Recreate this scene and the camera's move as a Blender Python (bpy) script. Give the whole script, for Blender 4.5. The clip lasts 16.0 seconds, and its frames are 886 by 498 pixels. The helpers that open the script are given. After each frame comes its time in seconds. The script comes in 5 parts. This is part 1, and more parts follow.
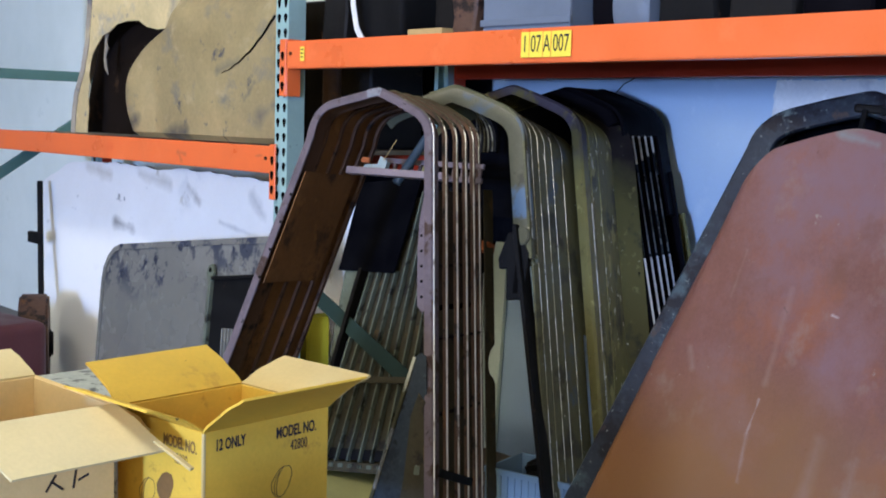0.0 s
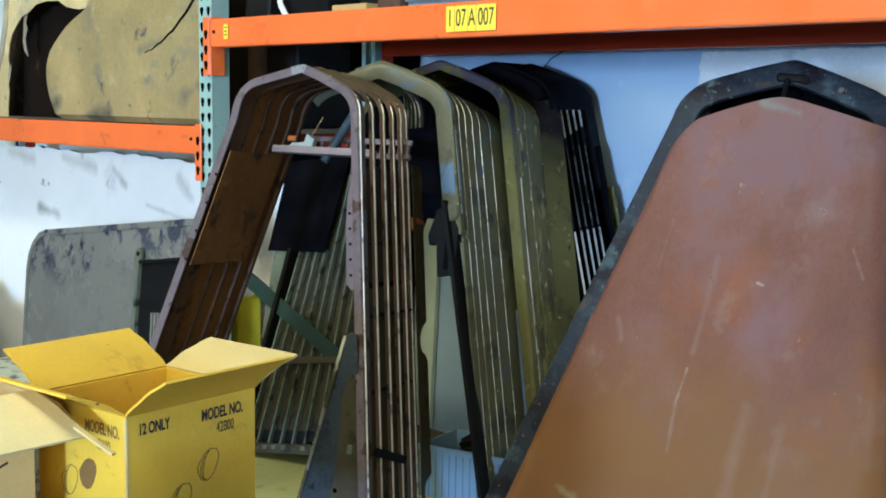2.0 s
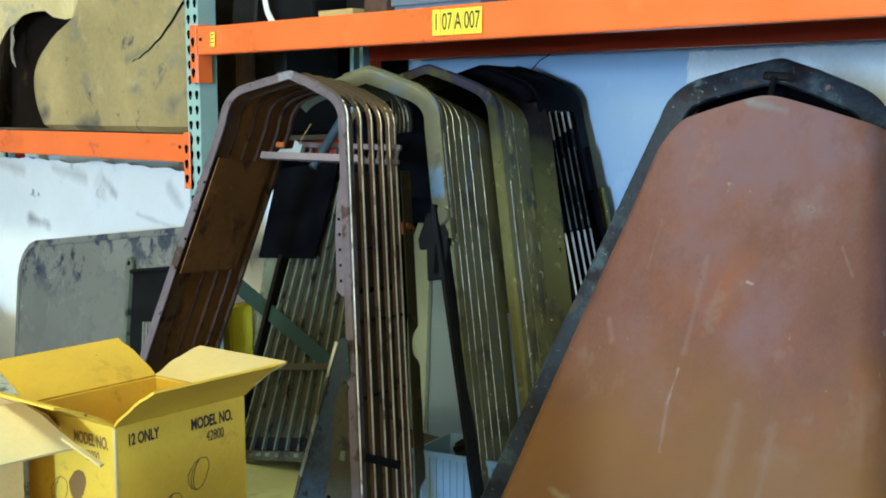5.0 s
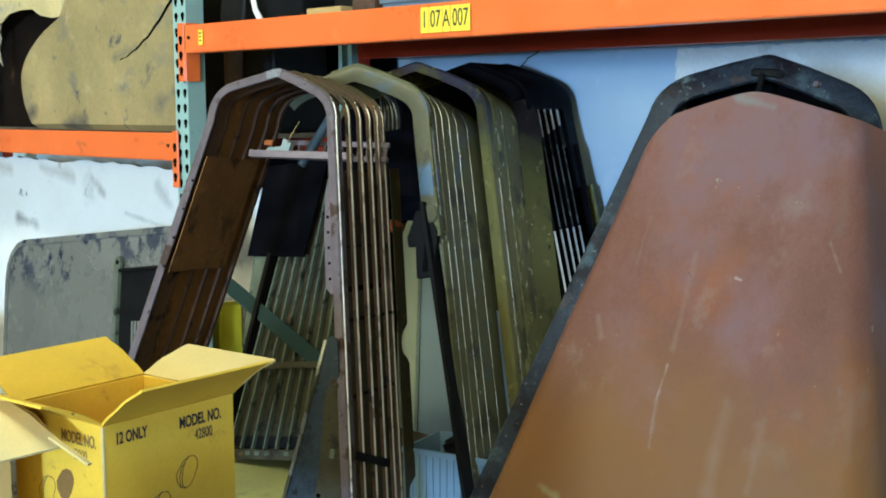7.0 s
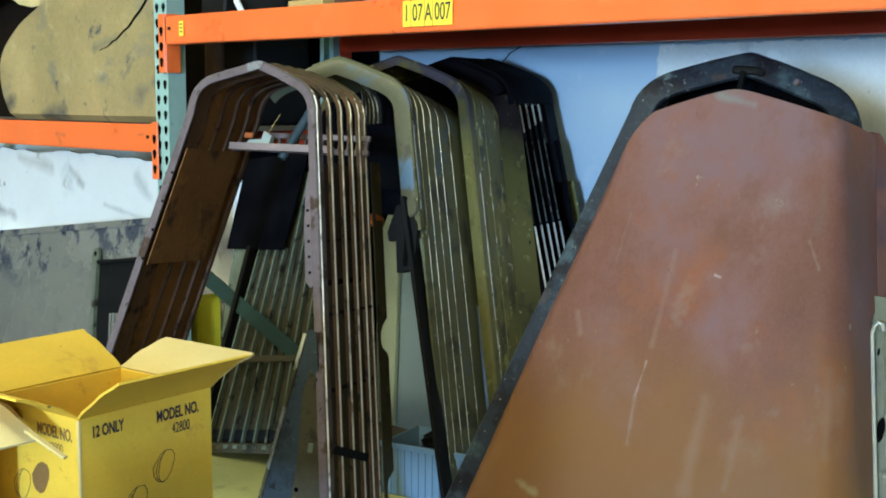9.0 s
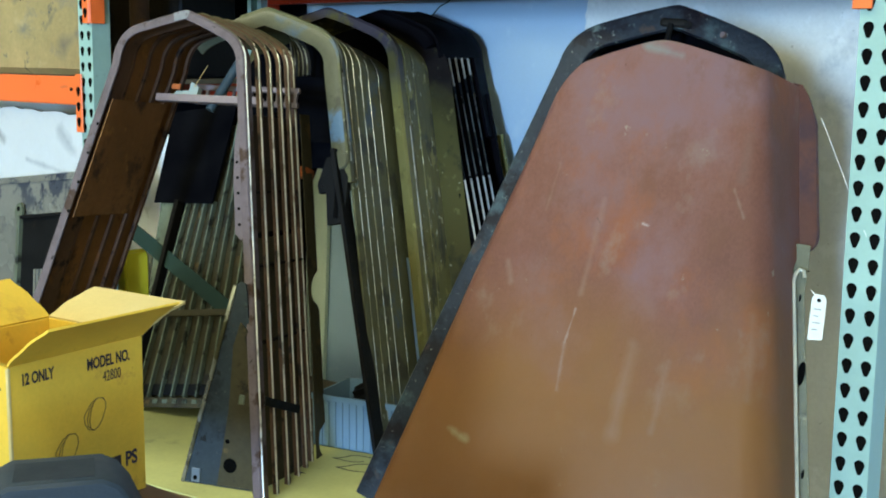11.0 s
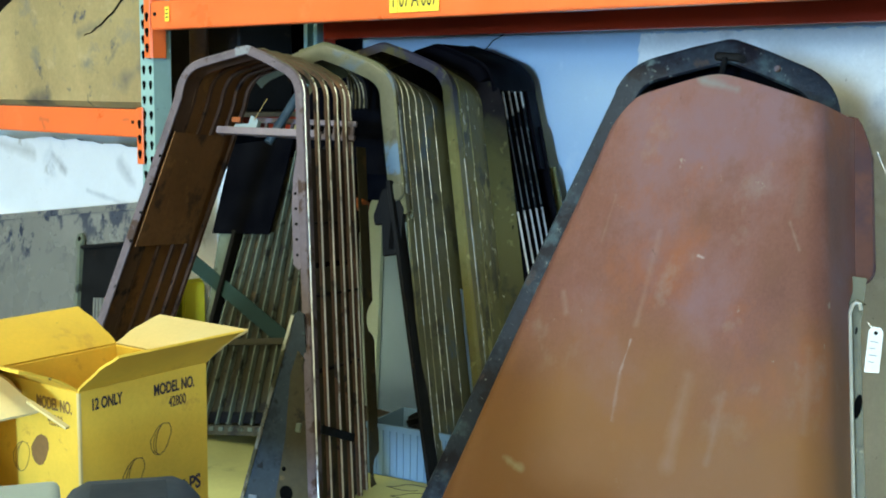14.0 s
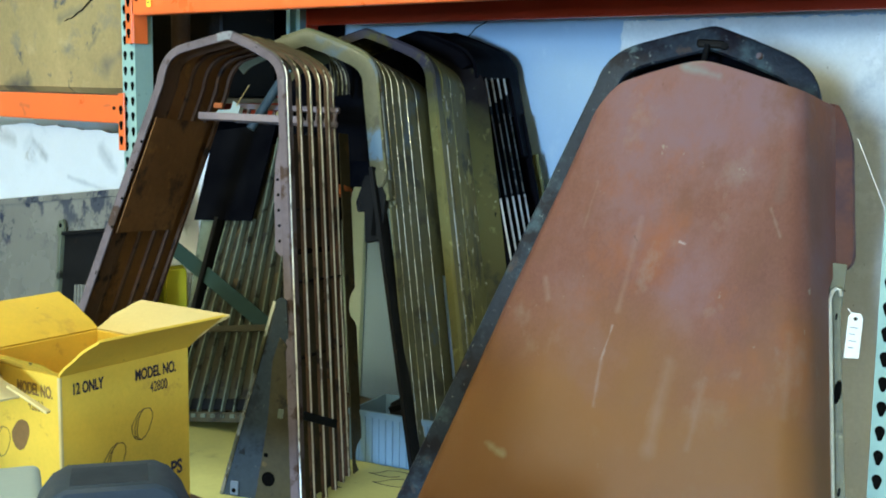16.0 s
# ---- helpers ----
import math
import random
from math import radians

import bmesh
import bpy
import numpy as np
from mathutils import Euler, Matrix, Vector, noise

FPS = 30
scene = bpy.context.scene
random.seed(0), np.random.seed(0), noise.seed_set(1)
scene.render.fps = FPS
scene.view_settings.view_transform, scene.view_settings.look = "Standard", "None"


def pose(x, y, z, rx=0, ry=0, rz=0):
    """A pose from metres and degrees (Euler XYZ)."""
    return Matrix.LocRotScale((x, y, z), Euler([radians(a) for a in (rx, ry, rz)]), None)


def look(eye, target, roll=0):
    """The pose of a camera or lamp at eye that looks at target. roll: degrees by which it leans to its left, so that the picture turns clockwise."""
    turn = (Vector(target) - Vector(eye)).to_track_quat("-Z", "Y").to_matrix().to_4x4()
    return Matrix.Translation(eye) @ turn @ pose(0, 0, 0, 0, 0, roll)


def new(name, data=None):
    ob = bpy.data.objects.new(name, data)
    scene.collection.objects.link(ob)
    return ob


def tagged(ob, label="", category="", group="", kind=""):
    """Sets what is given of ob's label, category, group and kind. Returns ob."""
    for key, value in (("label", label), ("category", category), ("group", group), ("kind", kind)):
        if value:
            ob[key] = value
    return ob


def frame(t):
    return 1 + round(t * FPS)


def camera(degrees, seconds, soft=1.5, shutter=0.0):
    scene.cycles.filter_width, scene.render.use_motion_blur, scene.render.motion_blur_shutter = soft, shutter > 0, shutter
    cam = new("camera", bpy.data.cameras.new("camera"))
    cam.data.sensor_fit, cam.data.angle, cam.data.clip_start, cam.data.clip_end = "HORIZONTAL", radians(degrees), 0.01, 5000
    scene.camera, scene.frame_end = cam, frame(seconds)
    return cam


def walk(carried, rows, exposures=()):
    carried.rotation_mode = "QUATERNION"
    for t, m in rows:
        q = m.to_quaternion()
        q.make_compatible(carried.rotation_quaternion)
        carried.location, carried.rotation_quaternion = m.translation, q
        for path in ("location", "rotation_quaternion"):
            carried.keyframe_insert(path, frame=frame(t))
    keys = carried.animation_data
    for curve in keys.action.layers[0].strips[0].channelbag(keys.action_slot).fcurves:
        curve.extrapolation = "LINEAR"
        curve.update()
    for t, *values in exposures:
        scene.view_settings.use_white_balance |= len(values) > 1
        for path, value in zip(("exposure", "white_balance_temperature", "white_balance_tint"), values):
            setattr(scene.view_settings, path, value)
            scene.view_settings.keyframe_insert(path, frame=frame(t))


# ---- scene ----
cam = camera(40.5, 16.0, 1.9)
PATH = [
    (0, (3.502, -2.337, 1.437), (2.013, -1.018, 1.227), 1.7),
    (0.5, (3.497, -2.327, 1.43), (2.035, -0.987, 1.171), 0.9),
    (1, (3.498, -2.325, 1.425), (2.055, -0.96, 1.192), 0.8),
    (1.5, (3.502, -2.316, 1.431), (2.071, -0.94, 1.189), 0.7),
    (2, (3.501, -2.309, 1.427), (2.087, -0.915, 1.186), 0.8),
    (2.5, (3.498, -2.307, 1.426), (2.094, -0.904, 1.179), 0.8),
    (3, (3.499, -2.299, 1.431), (2.096, -0.896, 1.184), 0.5),
    (3.5, (3.495, -2.299, 1.427), (2.084, -0.902, 1.185), 0.5),
    (4, (3.498, -2.298, 1.427), (2.086, -0.903, 1.187), 0.2),
    (6.5, (3.509, -2.297, 1.427), (2.107, -0.889, 1.196), -0.4),
    (7, (3.505, -2.294, 1.424), (2.109, -0.881, 1.187), -0.3),
    (7.5, (3.5, -2.292, 1.427), (2.104, -0.88, 1.186), -0.4),
    (8, (3.506, -2.291, 1.429), (2.107, -0.881, 1.199), -0.4),
    (8.5, (3.503, -2.293, 1.423), (2.122, -0.867, 1.179), -0.1),
    (9, (3.502, -2.29, 1.425), (2.13, -0.855, 1.178), 0.3),
    (9.5, (3.504, -2.299, 1.422), (2.132, -0.863, 1.182), 0.6),
    (10, (3.504, -2.295, 1.409), (2.155, -0.842, 1.141), 0.6),
    (10.2, (3.506, -2.293, 1.41), (2.177, -0.827, 1.118), 0.5),
    (12.3, (3.49, -2.329, 1.389), (2.236, -0.803, 1.078), 0.6),
    (12.5, (3.478, -2.326, 1.392), (2.191, -0.828, 1.08), 1.0),
    (13, (3.489, -2.33, 1.404), (2.166, -0.859, 1.113), 0.9),
    (13.5, (3.511, -2.341, 1.406), (2.174, -0.879, 1.129), 0.6),
    (14, (3.514, -2.344, 1.406), (2.174, -0.882, 1.147), 0.6),
    (14.5, (3.514, -2.338, 1.403), (2.181, -0.871, 1.135), 0.6),
    (15, (3.515, -2.343, 1.4), (2.193, -0.867, 1.128), 0.8),
    (15.5, (3.512, -2.342, 1.403), (2.192, -0.866, 1.12), 0.9),
    (16, (3.516, -2.344, 1.4), (2.199, -0.865, 1.123), 0.8),
]
walk(cam, [(t, look(e, g, r)) for t, e, g, r in PATH],
     [(0.0, -0.78, 5750, 29), (0.6, -0.74, 5750, 21), (1.5, -0.62, 5850, 13), (2.5, -0.55, 6150, 8), (3.5, -0.54, 6200, 5), (9.0, -0.52, 6250, 3), (12.5, -0.42, 6200, 2), (16.0, -0.40, 6150, 1)])

# ---------------------------------------------------------------- light
world = bpy.data.worlds.new("sky")
scene.world = world
world.use_nodes = True
wn = world.node_tree.nodes
sky = wn.new("ShaderNodeTexSky")
sky.sky_type, sky.sun_disc = "NISHITA", False
sky.sun_elevation, sky.sun_rotation = radians(40), radians(200)
world.node_tree.links.new(sky.outputs[0], wn["Background"].inputs[0])
wn["Background"].inputs[1].default_value = 0.12


def area_lamp(name, eye, target, w, h, watts, color):
    d = bpy.data.lights.new(name, "AREA")
    d.shape, d.size, d.size_y, d.energy, d.color = "RECTANGLE", w, h, watts, color
    ob = new(name, d)
    ob.matrix_world = look(eye, target)
    return ob


# daylight of the dock door across the hall, and the tubes over the aisles
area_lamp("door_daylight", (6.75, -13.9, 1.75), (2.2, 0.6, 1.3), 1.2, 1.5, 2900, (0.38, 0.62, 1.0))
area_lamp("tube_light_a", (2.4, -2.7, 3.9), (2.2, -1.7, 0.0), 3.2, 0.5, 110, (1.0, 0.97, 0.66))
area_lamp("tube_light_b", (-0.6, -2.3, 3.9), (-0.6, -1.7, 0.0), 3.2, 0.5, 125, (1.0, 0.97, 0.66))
# unseen panels added as warm fill: one from the east, one far south
area_lamp("fill_light_east", (8.6, -7.0, 2.9), (2.3, 1.0, 1.0), 2.4, 0.8, 190, (1.0, 0.95, 0.56))
area_lamp("fill_light_far", (3.0, -13.6, 2.9), (2.0, 0.0, 1.0), 10.0, 1.8, 1050, (1.0, 0.95, 0.56))


# ---------------------------------------------------------------- materials
def material(name, base, rough=0.5, metal=0.0, grain=(0.25, 60.0), blotch=(0.3, 6.0), spots=(), bump=(0.15, 120.0), stretch=(1, 1, 1), coat=0.0, low=None, spec=0.3, patch=None, late=(), marks=()):
    """base: colour; grain and blotch: strength and scale of fine and coarse variation; spots: (colour, scale, threshold, softness)."""
    m = bpy.data.materials.new(name)
    m.use_nodes = True
    nt = m.node_tree
    n, link = nt.nodes, nt.links.new
    b = n["Principled BSDF"]
    tc = n.new("ShaderNodeTexCoord")
    mp = n.new("ShaderNodeMapping")
    mp.inputs["Scale"].default_value = stretch
    link(tc.outputs["Object"], mp.inputs[0])
    info = n.new("ShaderNodeObjectInfo")
    shift = n.new("ShaderNodeVectorMath")
    shift.operation = "MULTIPLY_ADD"
    comb = n.new("ShaderNodeCombineXYZ")
    for k in range(3):
        link(info.outputs["Random"], comb.inputs[k])
    shift.inputs[1].default_value = (7.3, 3.1, 5.7)
    link(comb.outputs[0], shift.inputs[0])
    link(mp.outputs[0], shift.inputs[2])
    at = shift.outputs[0]

    def noise_of(scale, detail=6.0, rough_=0.6):
        t = n.new("ShaderNodeTexNoise")
        t.inputs["Scale"].default_value, t.inputs["Detail"].default_value, t.inputs["Roughness"].default_value = scale, detail, rough_
        link(at, t.inputs["Vector"])
        return t.outputs["Fac"]

    def ramp(src, lo, hi):
        r = n.new("ShaderNodeMapRange")
        r.inputs["From Min"].default_value, r.inputs["From Max"].default_value = lo, hi
        link(src, r.inputs["Value"])
        return r.outputs["Result"]

    def mix(kind, a, c, fac):
        x = n.new("ShaderNodeMix")
        x.data_type, x.blend_type = "RGBA", kind
        for sock, v in ((x.inputs[0], fac), (x.inputs[6], a), (x.inputs[7], c)):
            if isinstance(v, (int, float)):
                sock.default_value = v
            elif isinstance(v, tuple):
                sock.default_value = (*v, 1.0)
            else:
                link(v, sock)
        return x.outputs[2]

    dark = tuple(c * 0.55 for c in base)
    light = tuple(min(1.0, c * 1.3 + 0.01) for c in base)
    big = ramp(noise_of(blotch[1]), 0.32, 0.68)
    tone = mix("MIX", dark, light, big)
    col = mix("MIX", base, tone, blotch[0])
    fine = ramp(noise_of(grain[1], 8.0, 0.7), 0.3, 0.7)
    tone2 = mix("MIX", tuple(c * 0.6 for c in base), tuple(min(1.0, c * 1.25) for c in base), fine)
    col = mix("MIX", col, tone2, grain[0])
    rg = rough
    for colour, scale, at_, soft in spots:
        f = ramp(noise_of(scale, 7.0, 0.65), at_, at_ + soft)
        col = mix("MIX", col, colour, f)
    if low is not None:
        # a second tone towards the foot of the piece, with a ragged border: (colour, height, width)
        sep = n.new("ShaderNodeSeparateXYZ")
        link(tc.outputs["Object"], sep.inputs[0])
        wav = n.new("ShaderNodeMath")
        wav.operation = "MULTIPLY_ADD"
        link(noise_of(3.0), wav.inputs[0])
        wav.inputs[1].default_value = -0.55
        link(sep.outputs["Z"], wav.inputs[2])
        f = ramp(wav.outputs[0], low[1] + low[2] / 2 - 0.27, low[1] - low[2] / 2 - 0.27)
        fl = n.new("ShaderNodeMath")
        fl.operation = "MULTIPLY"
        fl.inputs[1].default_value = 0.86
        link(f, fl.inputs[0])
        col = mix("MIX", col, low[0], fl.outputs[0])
    if patch is not None:
        # one worn patch with a ragged border: (colour, centre, radius)
        gap = n.new("ShaderNodeVectorMath")
        gap.operation = "DISTANCE"
        gap.inputs[1].default_value = patch[1]
        link(tc.outputs["Object"], gap.inputs[0])
        wob = n.new("ShaderNodeMath")
        wob.operation = "MULTIPLY_ADD"
        link(noise_of(26.0), wob.inputs[0])
        wob.inputs[1].default_value = 0.09
        link(gap.outputs["Value"], wob.inputs[2])
        col = mix("MIX", col, patch[0], ramp(wob.outputs[0], patch[2] + 0.055, patch[2] + 0.035))
    for colour, scale, at_, soft in late:
        col = mix("MIX", col, colour, ramp(noise_of(scale, 7.0, 0.65), at_, at_ + soft))
    for colour, p, q, wide, strength in marks:
        # a worn scratch or smear from p to q in x and z: distance to the segment, with a ragged border
        sep = n.new("ShaderNodeSeparateXYZ")
        link(tc.outputs["Object"], sep.inputs[0])
        flat = n.new("ShaderNodeCombineXYZ")
        link(sep.outputs["X"], flat.inputs[0])
        link(sep.outputs["Z"], flat.inputs[2])
        p, q = Vector((p[0], 0.0, p[1])), Vector((q[0], 0.0, q[1]))
        d = q - p

        def vec(op, a_, b_):
            v = n.new("ShaderNodeVectorMath")
            v.operation = op
            for sock, val in zip(v.inputs, (a_, b_)):
                if isinstance(val, Vector):
                    sock.default_value = val
                else:
                    link(val, sock)
            return v

        rel = vec("SUBTRACT", flat.outputs[0], p).outputs[0]
        along = n.new("ShaderNodeMapRange")
        along.inputs["From Max"].default_value = max(d.length_squared, 1e-9)
        link(vec("DOT_PRODUCT", rel, d).outputs["Value"], along.inputs["Value"])
        run = n.new("ShaderNodeVectorMath")
        run.operation = "SCALE"
        run.inputs[0].default_value = d
        link(along.outputs["Result"], run.inputs["Scale"])
        off = vec("DISTANCE", rel, run.outputs[0]).outputs["Value"]
        wob = n.new("ShaderNodeMath")
        wob.operation = "MULTIPLY_ADD"
        link(noise_of(0.25 / wide, 5.0), wob.inputs[0])
        wob.inputs[1].default_value = 2.4 * wide
        link(off, wob.inputs[2])
        fm = n.new("ShaderNodeMath")
        fm.operation = "MULTIPLY"
        fm.inputs[1].default_value = strength
        link(ramp(wob.outputs[0], 2.0 * wide, 0.9 * wide), fm.inputs[0])
        col = mix("MIX", col, colour, fm.outputs[0])
    link(col, b.inputs["Base Color"])
    rr = n.new("ShaderNodeMapRange")
    rr.inputs["To Min"].default_value, rr.inputs["To Max"].default_value = max(0.03, rg - 0.12), min(1.0, rg + 0.15)
    link(big, rr.inputs["Value"])
    link(rr.outputs["Result"], b.inputs["Roughness"])
    b.inputs["Metallic"].default_value = metal
    b.inputs["Specular IOR Level"].default_value = spec
    b.inputs["Coat Weight"].default_value = coat
    b.inputs["Coat Roughness"].default_value = 0.25
    bp = n.new("ShaderNodeBump")
    bp.inputs["Strength"].default_value, bp.inputs["Distance"].default_value = bump[0], 0.004
    link(noise_of(bump[1], 5.0), bp.inputs["Height"])
    link(bp.outputs[0], b.inputs["Normal"])
    return m


ORANGE = material("orange_paint", (0.84, 0.158, 0.033), 0.36, 0, (0.10, 90), (0.22, 4), [((0.88, 0.20, 0.055), 6, 0.60, 0.14), ((0.12, 0.05, 0.03), 9, 0.71, 0.03), ((0.30, 0.09, 0.04), 30, 0.72, 0.03)], (0.05, 60), spec=0.5)
STAINEDORANGE = material("stained_orange_paint", (0.84, 0.158, 0.033), 0.36, 0, (0.10, 90), (0.22, 4), [((0.88, 0.20, 0.055), 6, 0.60, 0.14), ((0.12, 0.05, 0.03), 9, 0.71, 0.03)], (0.05, 60), spec=0.5, marks=[((0.22, 0.06, 0.03), (0.82, 0.035), (0.83, 0.02), 0.016, 0.8), ((0.35, 0.09, 0.04), (0.80, 0.05), (0.86, 0.045), 0.014, 0.6), ((0.40, 0.10, 0.05), (1.36, 0.058), (1.40, 0.060), 0.008, 0.7), ((0.70, 0.08, 0.01), (0.20, 0.05), (0.24, 0.05), 0.03, 0.6)])
# ORANGE darkened to red: the shade on the rear beams is in the colour
SHADEBEAM = material("shaded_beam_paint", (0.40, 0.032, 0.007), 0.45, 0, (0.10, 90), (0.3, 4), [((0.08, 0.02, 0.012), 9, 0.67, 0.05)], (0.05, 60))
GREEN = material("green_rack_paint", (0.29, 0.43, 0.40), 0.38, 0, (0.1, 120), (0.3, 5), [((0.05, 0.06, 0.055), 16, 0.66, 0.04)], (0.05, 60))
DARKGREEN = material("dark_green_paint", (0.010, 0.028, 0.022), 0.6, 0, (0.2, 80), (0.3, 6), (), (0.05, 60), spec=0.25)
HOLE = material("dark_hole", (0.003, 0.003, 0.003), 0.9, spec=0.0)
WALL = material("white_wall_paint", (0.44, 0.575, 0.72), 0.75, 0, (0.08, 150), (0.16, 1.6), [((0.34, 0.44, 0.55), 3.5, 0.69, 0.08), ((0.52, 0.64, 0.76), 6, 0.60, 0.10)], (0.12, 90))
WALLP = material("bare_plaster", (0.80, 0.80, 0.76), 0.85, 0, (0.16, 70), (0.22, 5), [((0.62, 0.63, 0.62), 5, 0.60, 0.10), ((0.86, 0.86, 0.83), 9, 0.57, 0.05), ((0.30, 0.30, 0.30), 22, 0.69, 0.03), ((0.42, 0.40, 0.36), 46, 0.68, 0.03)], (0.5, 22))
CONCRETE = material("concrete", (0.19, 0.185, 0.175), 0.75, 0, (0.3, 40), (0.4, 1.5), [((0.12, 0.11, 0.10), 3, 0.66, 0.1)], (0.3, 60))
CEIL = material("ceiling_paint", (0.34, 0.34, 0.33), 0.9)
ROOM = material("painted_block", (0.24, 0.24, 0.23), 0.8, 0, (0.1, 50), (0.2, 1.2))
PLY = material("old_plywood", (0.19, 0.135, 0.075), 0.7, 0, (0.4, 30), (0.4, 3), (), (0.2, 70), (1, 8, 8))
TABLEWOOD = material("brown_bench_top", (0.13, 0.075, 0.045), 0.6, 0, (0.35, 25), (0.4, 4), (), (0.2, 60), (1, 9, 9))
PINK = material("primer_pink_steel", (0.125, 0.095, 0.105), 0.55, 0.0, (0.35, 90), (0.7, 9), [((0.050, 0.027, 0.019), 10, 0.55, 0.06), ((0.135, 0.112, 0.118), 15, 0.60, 0.06), ((0.024, 0.016, 0.014), 24, 0.65, 0.04)], (0.3, 90), spec=0.2)
PALEPINK = material("pale_pink_primer", (0.20, 0.155, 0.165), 0.5, 0.1, (0.2, 90), (0.4, 9))
RUST = material("rusty_brown_steel", (0.094, 0.050, 0.031), 0.6, 0.0, (0.4, 60), (0.6, 7), [((0.145, 0.064, 0.024), 10, 0.58, 0.08), ((0.018, 0.012, 0.011), 13, 0.56, 0.06)], (0.4, 90), spec=0.25)
RUSTPLATE = material("rust_plate", (0.180, 0.082, 0.028), 0.6, 0.0, (0.4, 50), (0.7, 5), [((0.055, 0.028, 0.016), 8, 0.54, 0.10), ((0.24, 0.115, 0.035), 12, 0.60, 0.08)], (0.3, 80), spec=0.2)
WELD = material("bare_weld", (0.20, 0.20, 0.22), 0.5, 0.0, (0.3, 60), (0.6, 12), [((0.09, 0.07, 0.08), 18, 0.55, 0.08)], (0.3, 80))
LINERBROWN = material("dark_brown_sheet", (0.034, 0.023, 0.014), 0.65, 0.0, (0.4, 60), (0.6, 6), [((0.014, 0.010, 0.008), 9, 0.55, 0.08), ((0.060, 0.034, 0.015), 13, 0.60, 0.08)], (0.3, 80), spec=0.15)
DIRTYBRASS = material("grimy_brass", (0.085, 0.075, 0.040), 0.6, 0.2, (0.4, 60), (0.6, 12), [((0.22, 0.20, 0.13), 20, 0.60, 0.06)], (0.3, 80), spec=0.25)
LEGOLIVE = material("olive_stained_steel", (0.13, 0.125, 0.075), 0.5, 0.0, (0.35, 60), (0.6, 10), [((0.05, 0.046, 0.026), 11, 0.56, 0.08), ((0.24, 0.22, 0.13), 16, 0.62, 0.06)], (0.3, 60))
DUCT = material("slate_blue_pipe", (0.045, 0.068, 0.085), 0.5, 0.0, (0.3, 60), (0.4, 10))
DULLCHROME = material("dull_chrome", (0.36, 0.36, 0.31), 0.32, 0.9, (0.3, 40), (0.4, 9), [((0.12, 0.11, 0.06), 7, 0.50, 0.05)], (0.1, 90))
CHROME = material("worn_chrome", (0.66, 0.63, 0.56), 0.34, 0.45, (0.25, 60), (0.5, 9), [((0.15, 0.11, 0.08), 14, 0.58, 0.10)], (0.1, 90))
OLIVE = material("olive_primer", (0.096, 0.092, 0.042), 0.48, 0.0, (0.4, 60), (0.7, 5), [((0.075, 0.10, 0.125), 5, 0.58, 0.08), ((0.042, 0.040, 0.024), 8, 0.56, 0.08), ((0.34, 0.33, 0.23), 26, 0.66, 0.03)], (0.25, 70))
OLIVEFLANGE = material("olive_blue_flange", (0.082, 0.078, 0.044), 0.42, 0.1, (0.35, 60), (0.6, 6), [((0.060, 0.085, 0.11), 4.5, 0.55, 0.10), ((0.05, 0.045, 0.025), 12, 0.60, 0.06), ((0.22, 0.21, 0.15), 20, 0.66, 0.05)], (0.2, 70), coat=0.15, patch=((0.075, 0.125, 0.19), (0.30, 0.0, 0.92), 0.05))
SPOTOLIVE = material("spotted_olive", (0.165, 0.148, 0.042), 0.5, 0.0, (0.5, 45), (0.8, 6), [((0.06, 0.054, 0.024), 9, 0.52, 0.08), ((0.30, 0.27, 0.09), 14, 0.58, 0.05), ((0.58, 0.56, 0.40), 40, 0.615, 0.02)], (0.35, 60), (1, 1, 0.5))
DARKOLIVE = material("black_to_spotted_olive", (0.012, 0.009, 0.010), 0.45, 0.0, (0.4, 45), (0.7, 6), (), (0.35, 60), low=((0.105, 0.096, 0.030), 1.03, 0.16), late=[((0.045, 0.042, 0.020), 8, 0.54, 0.08), ((0.16, 0.15, 0.06), 15, 0.60, 0.05), ((0.50, 0.50, 0.38), 34, 0.665, 0.02)])
PURPLE = material("purple_grey_steel", (0.040, 0.033, 0.050), 0.42, 0.1, (0.35, 60), (0.6, 6), [((0.12, 0.105, 0.045), 6, 0.68, 0.06), ((0.075, 0.068, 0.095), 9, 0.58, 0.08), ((0.02, 0.017, 0.025), 11, 0.60, 0.08)], (0.2, 70), low=((0.17, 0.152, 0.045), 1.06, 0.12), late=[((0.085, 0.074, 0.026), 7, 0.52, 0.08), ((0.26, 0.24, 0.09), 13, 0.60, 0.06), ((0.045, 0.036, 0.018), 40, 0.66, 0.03)])
BLACKGLOSS = material("black_enamel", (0.003, 0.0025, 0.004), 0.5, 0.0, (0.2, 60), (0.3, 8), [((0.016, 0.010, 0.008), 12, 0.66, 0.06)], (0.1, 70), spec=0.015)
BLACKIRON = material("black_iron", (0.0055, 0.0055, 0.006), 0.65, 0.0, (0.3, 70), (0.4, 8), [((0.05, 0.03, 0.02), 14, 0.68, 0.05)], (0.3, 80), spec=0.1)
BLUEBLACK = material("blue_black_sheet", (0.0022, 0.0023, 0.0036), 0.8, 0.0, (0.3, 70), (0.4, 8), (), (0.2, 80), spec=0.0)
SHELL = material("slate_blue_shell", (0.015, 0.021, 0.033), 0.5, 0.0, (0.75, 130), (0.9, 9), [((0.044, 0.068, 0.080), 8, 0.54, 0.10), ((0.006, 0.005, 0.010), 7, 0.52, 0.08), ((0.09, 0.12, 0.12), 18, 0.61, 0.06), ((0.17, 0.19, 0.18), 60, 0.63, 0.03), ((0.05, 0.035, 0.03), 11, 0.62, 0.06)], (0.6, 70), spec=0.22)
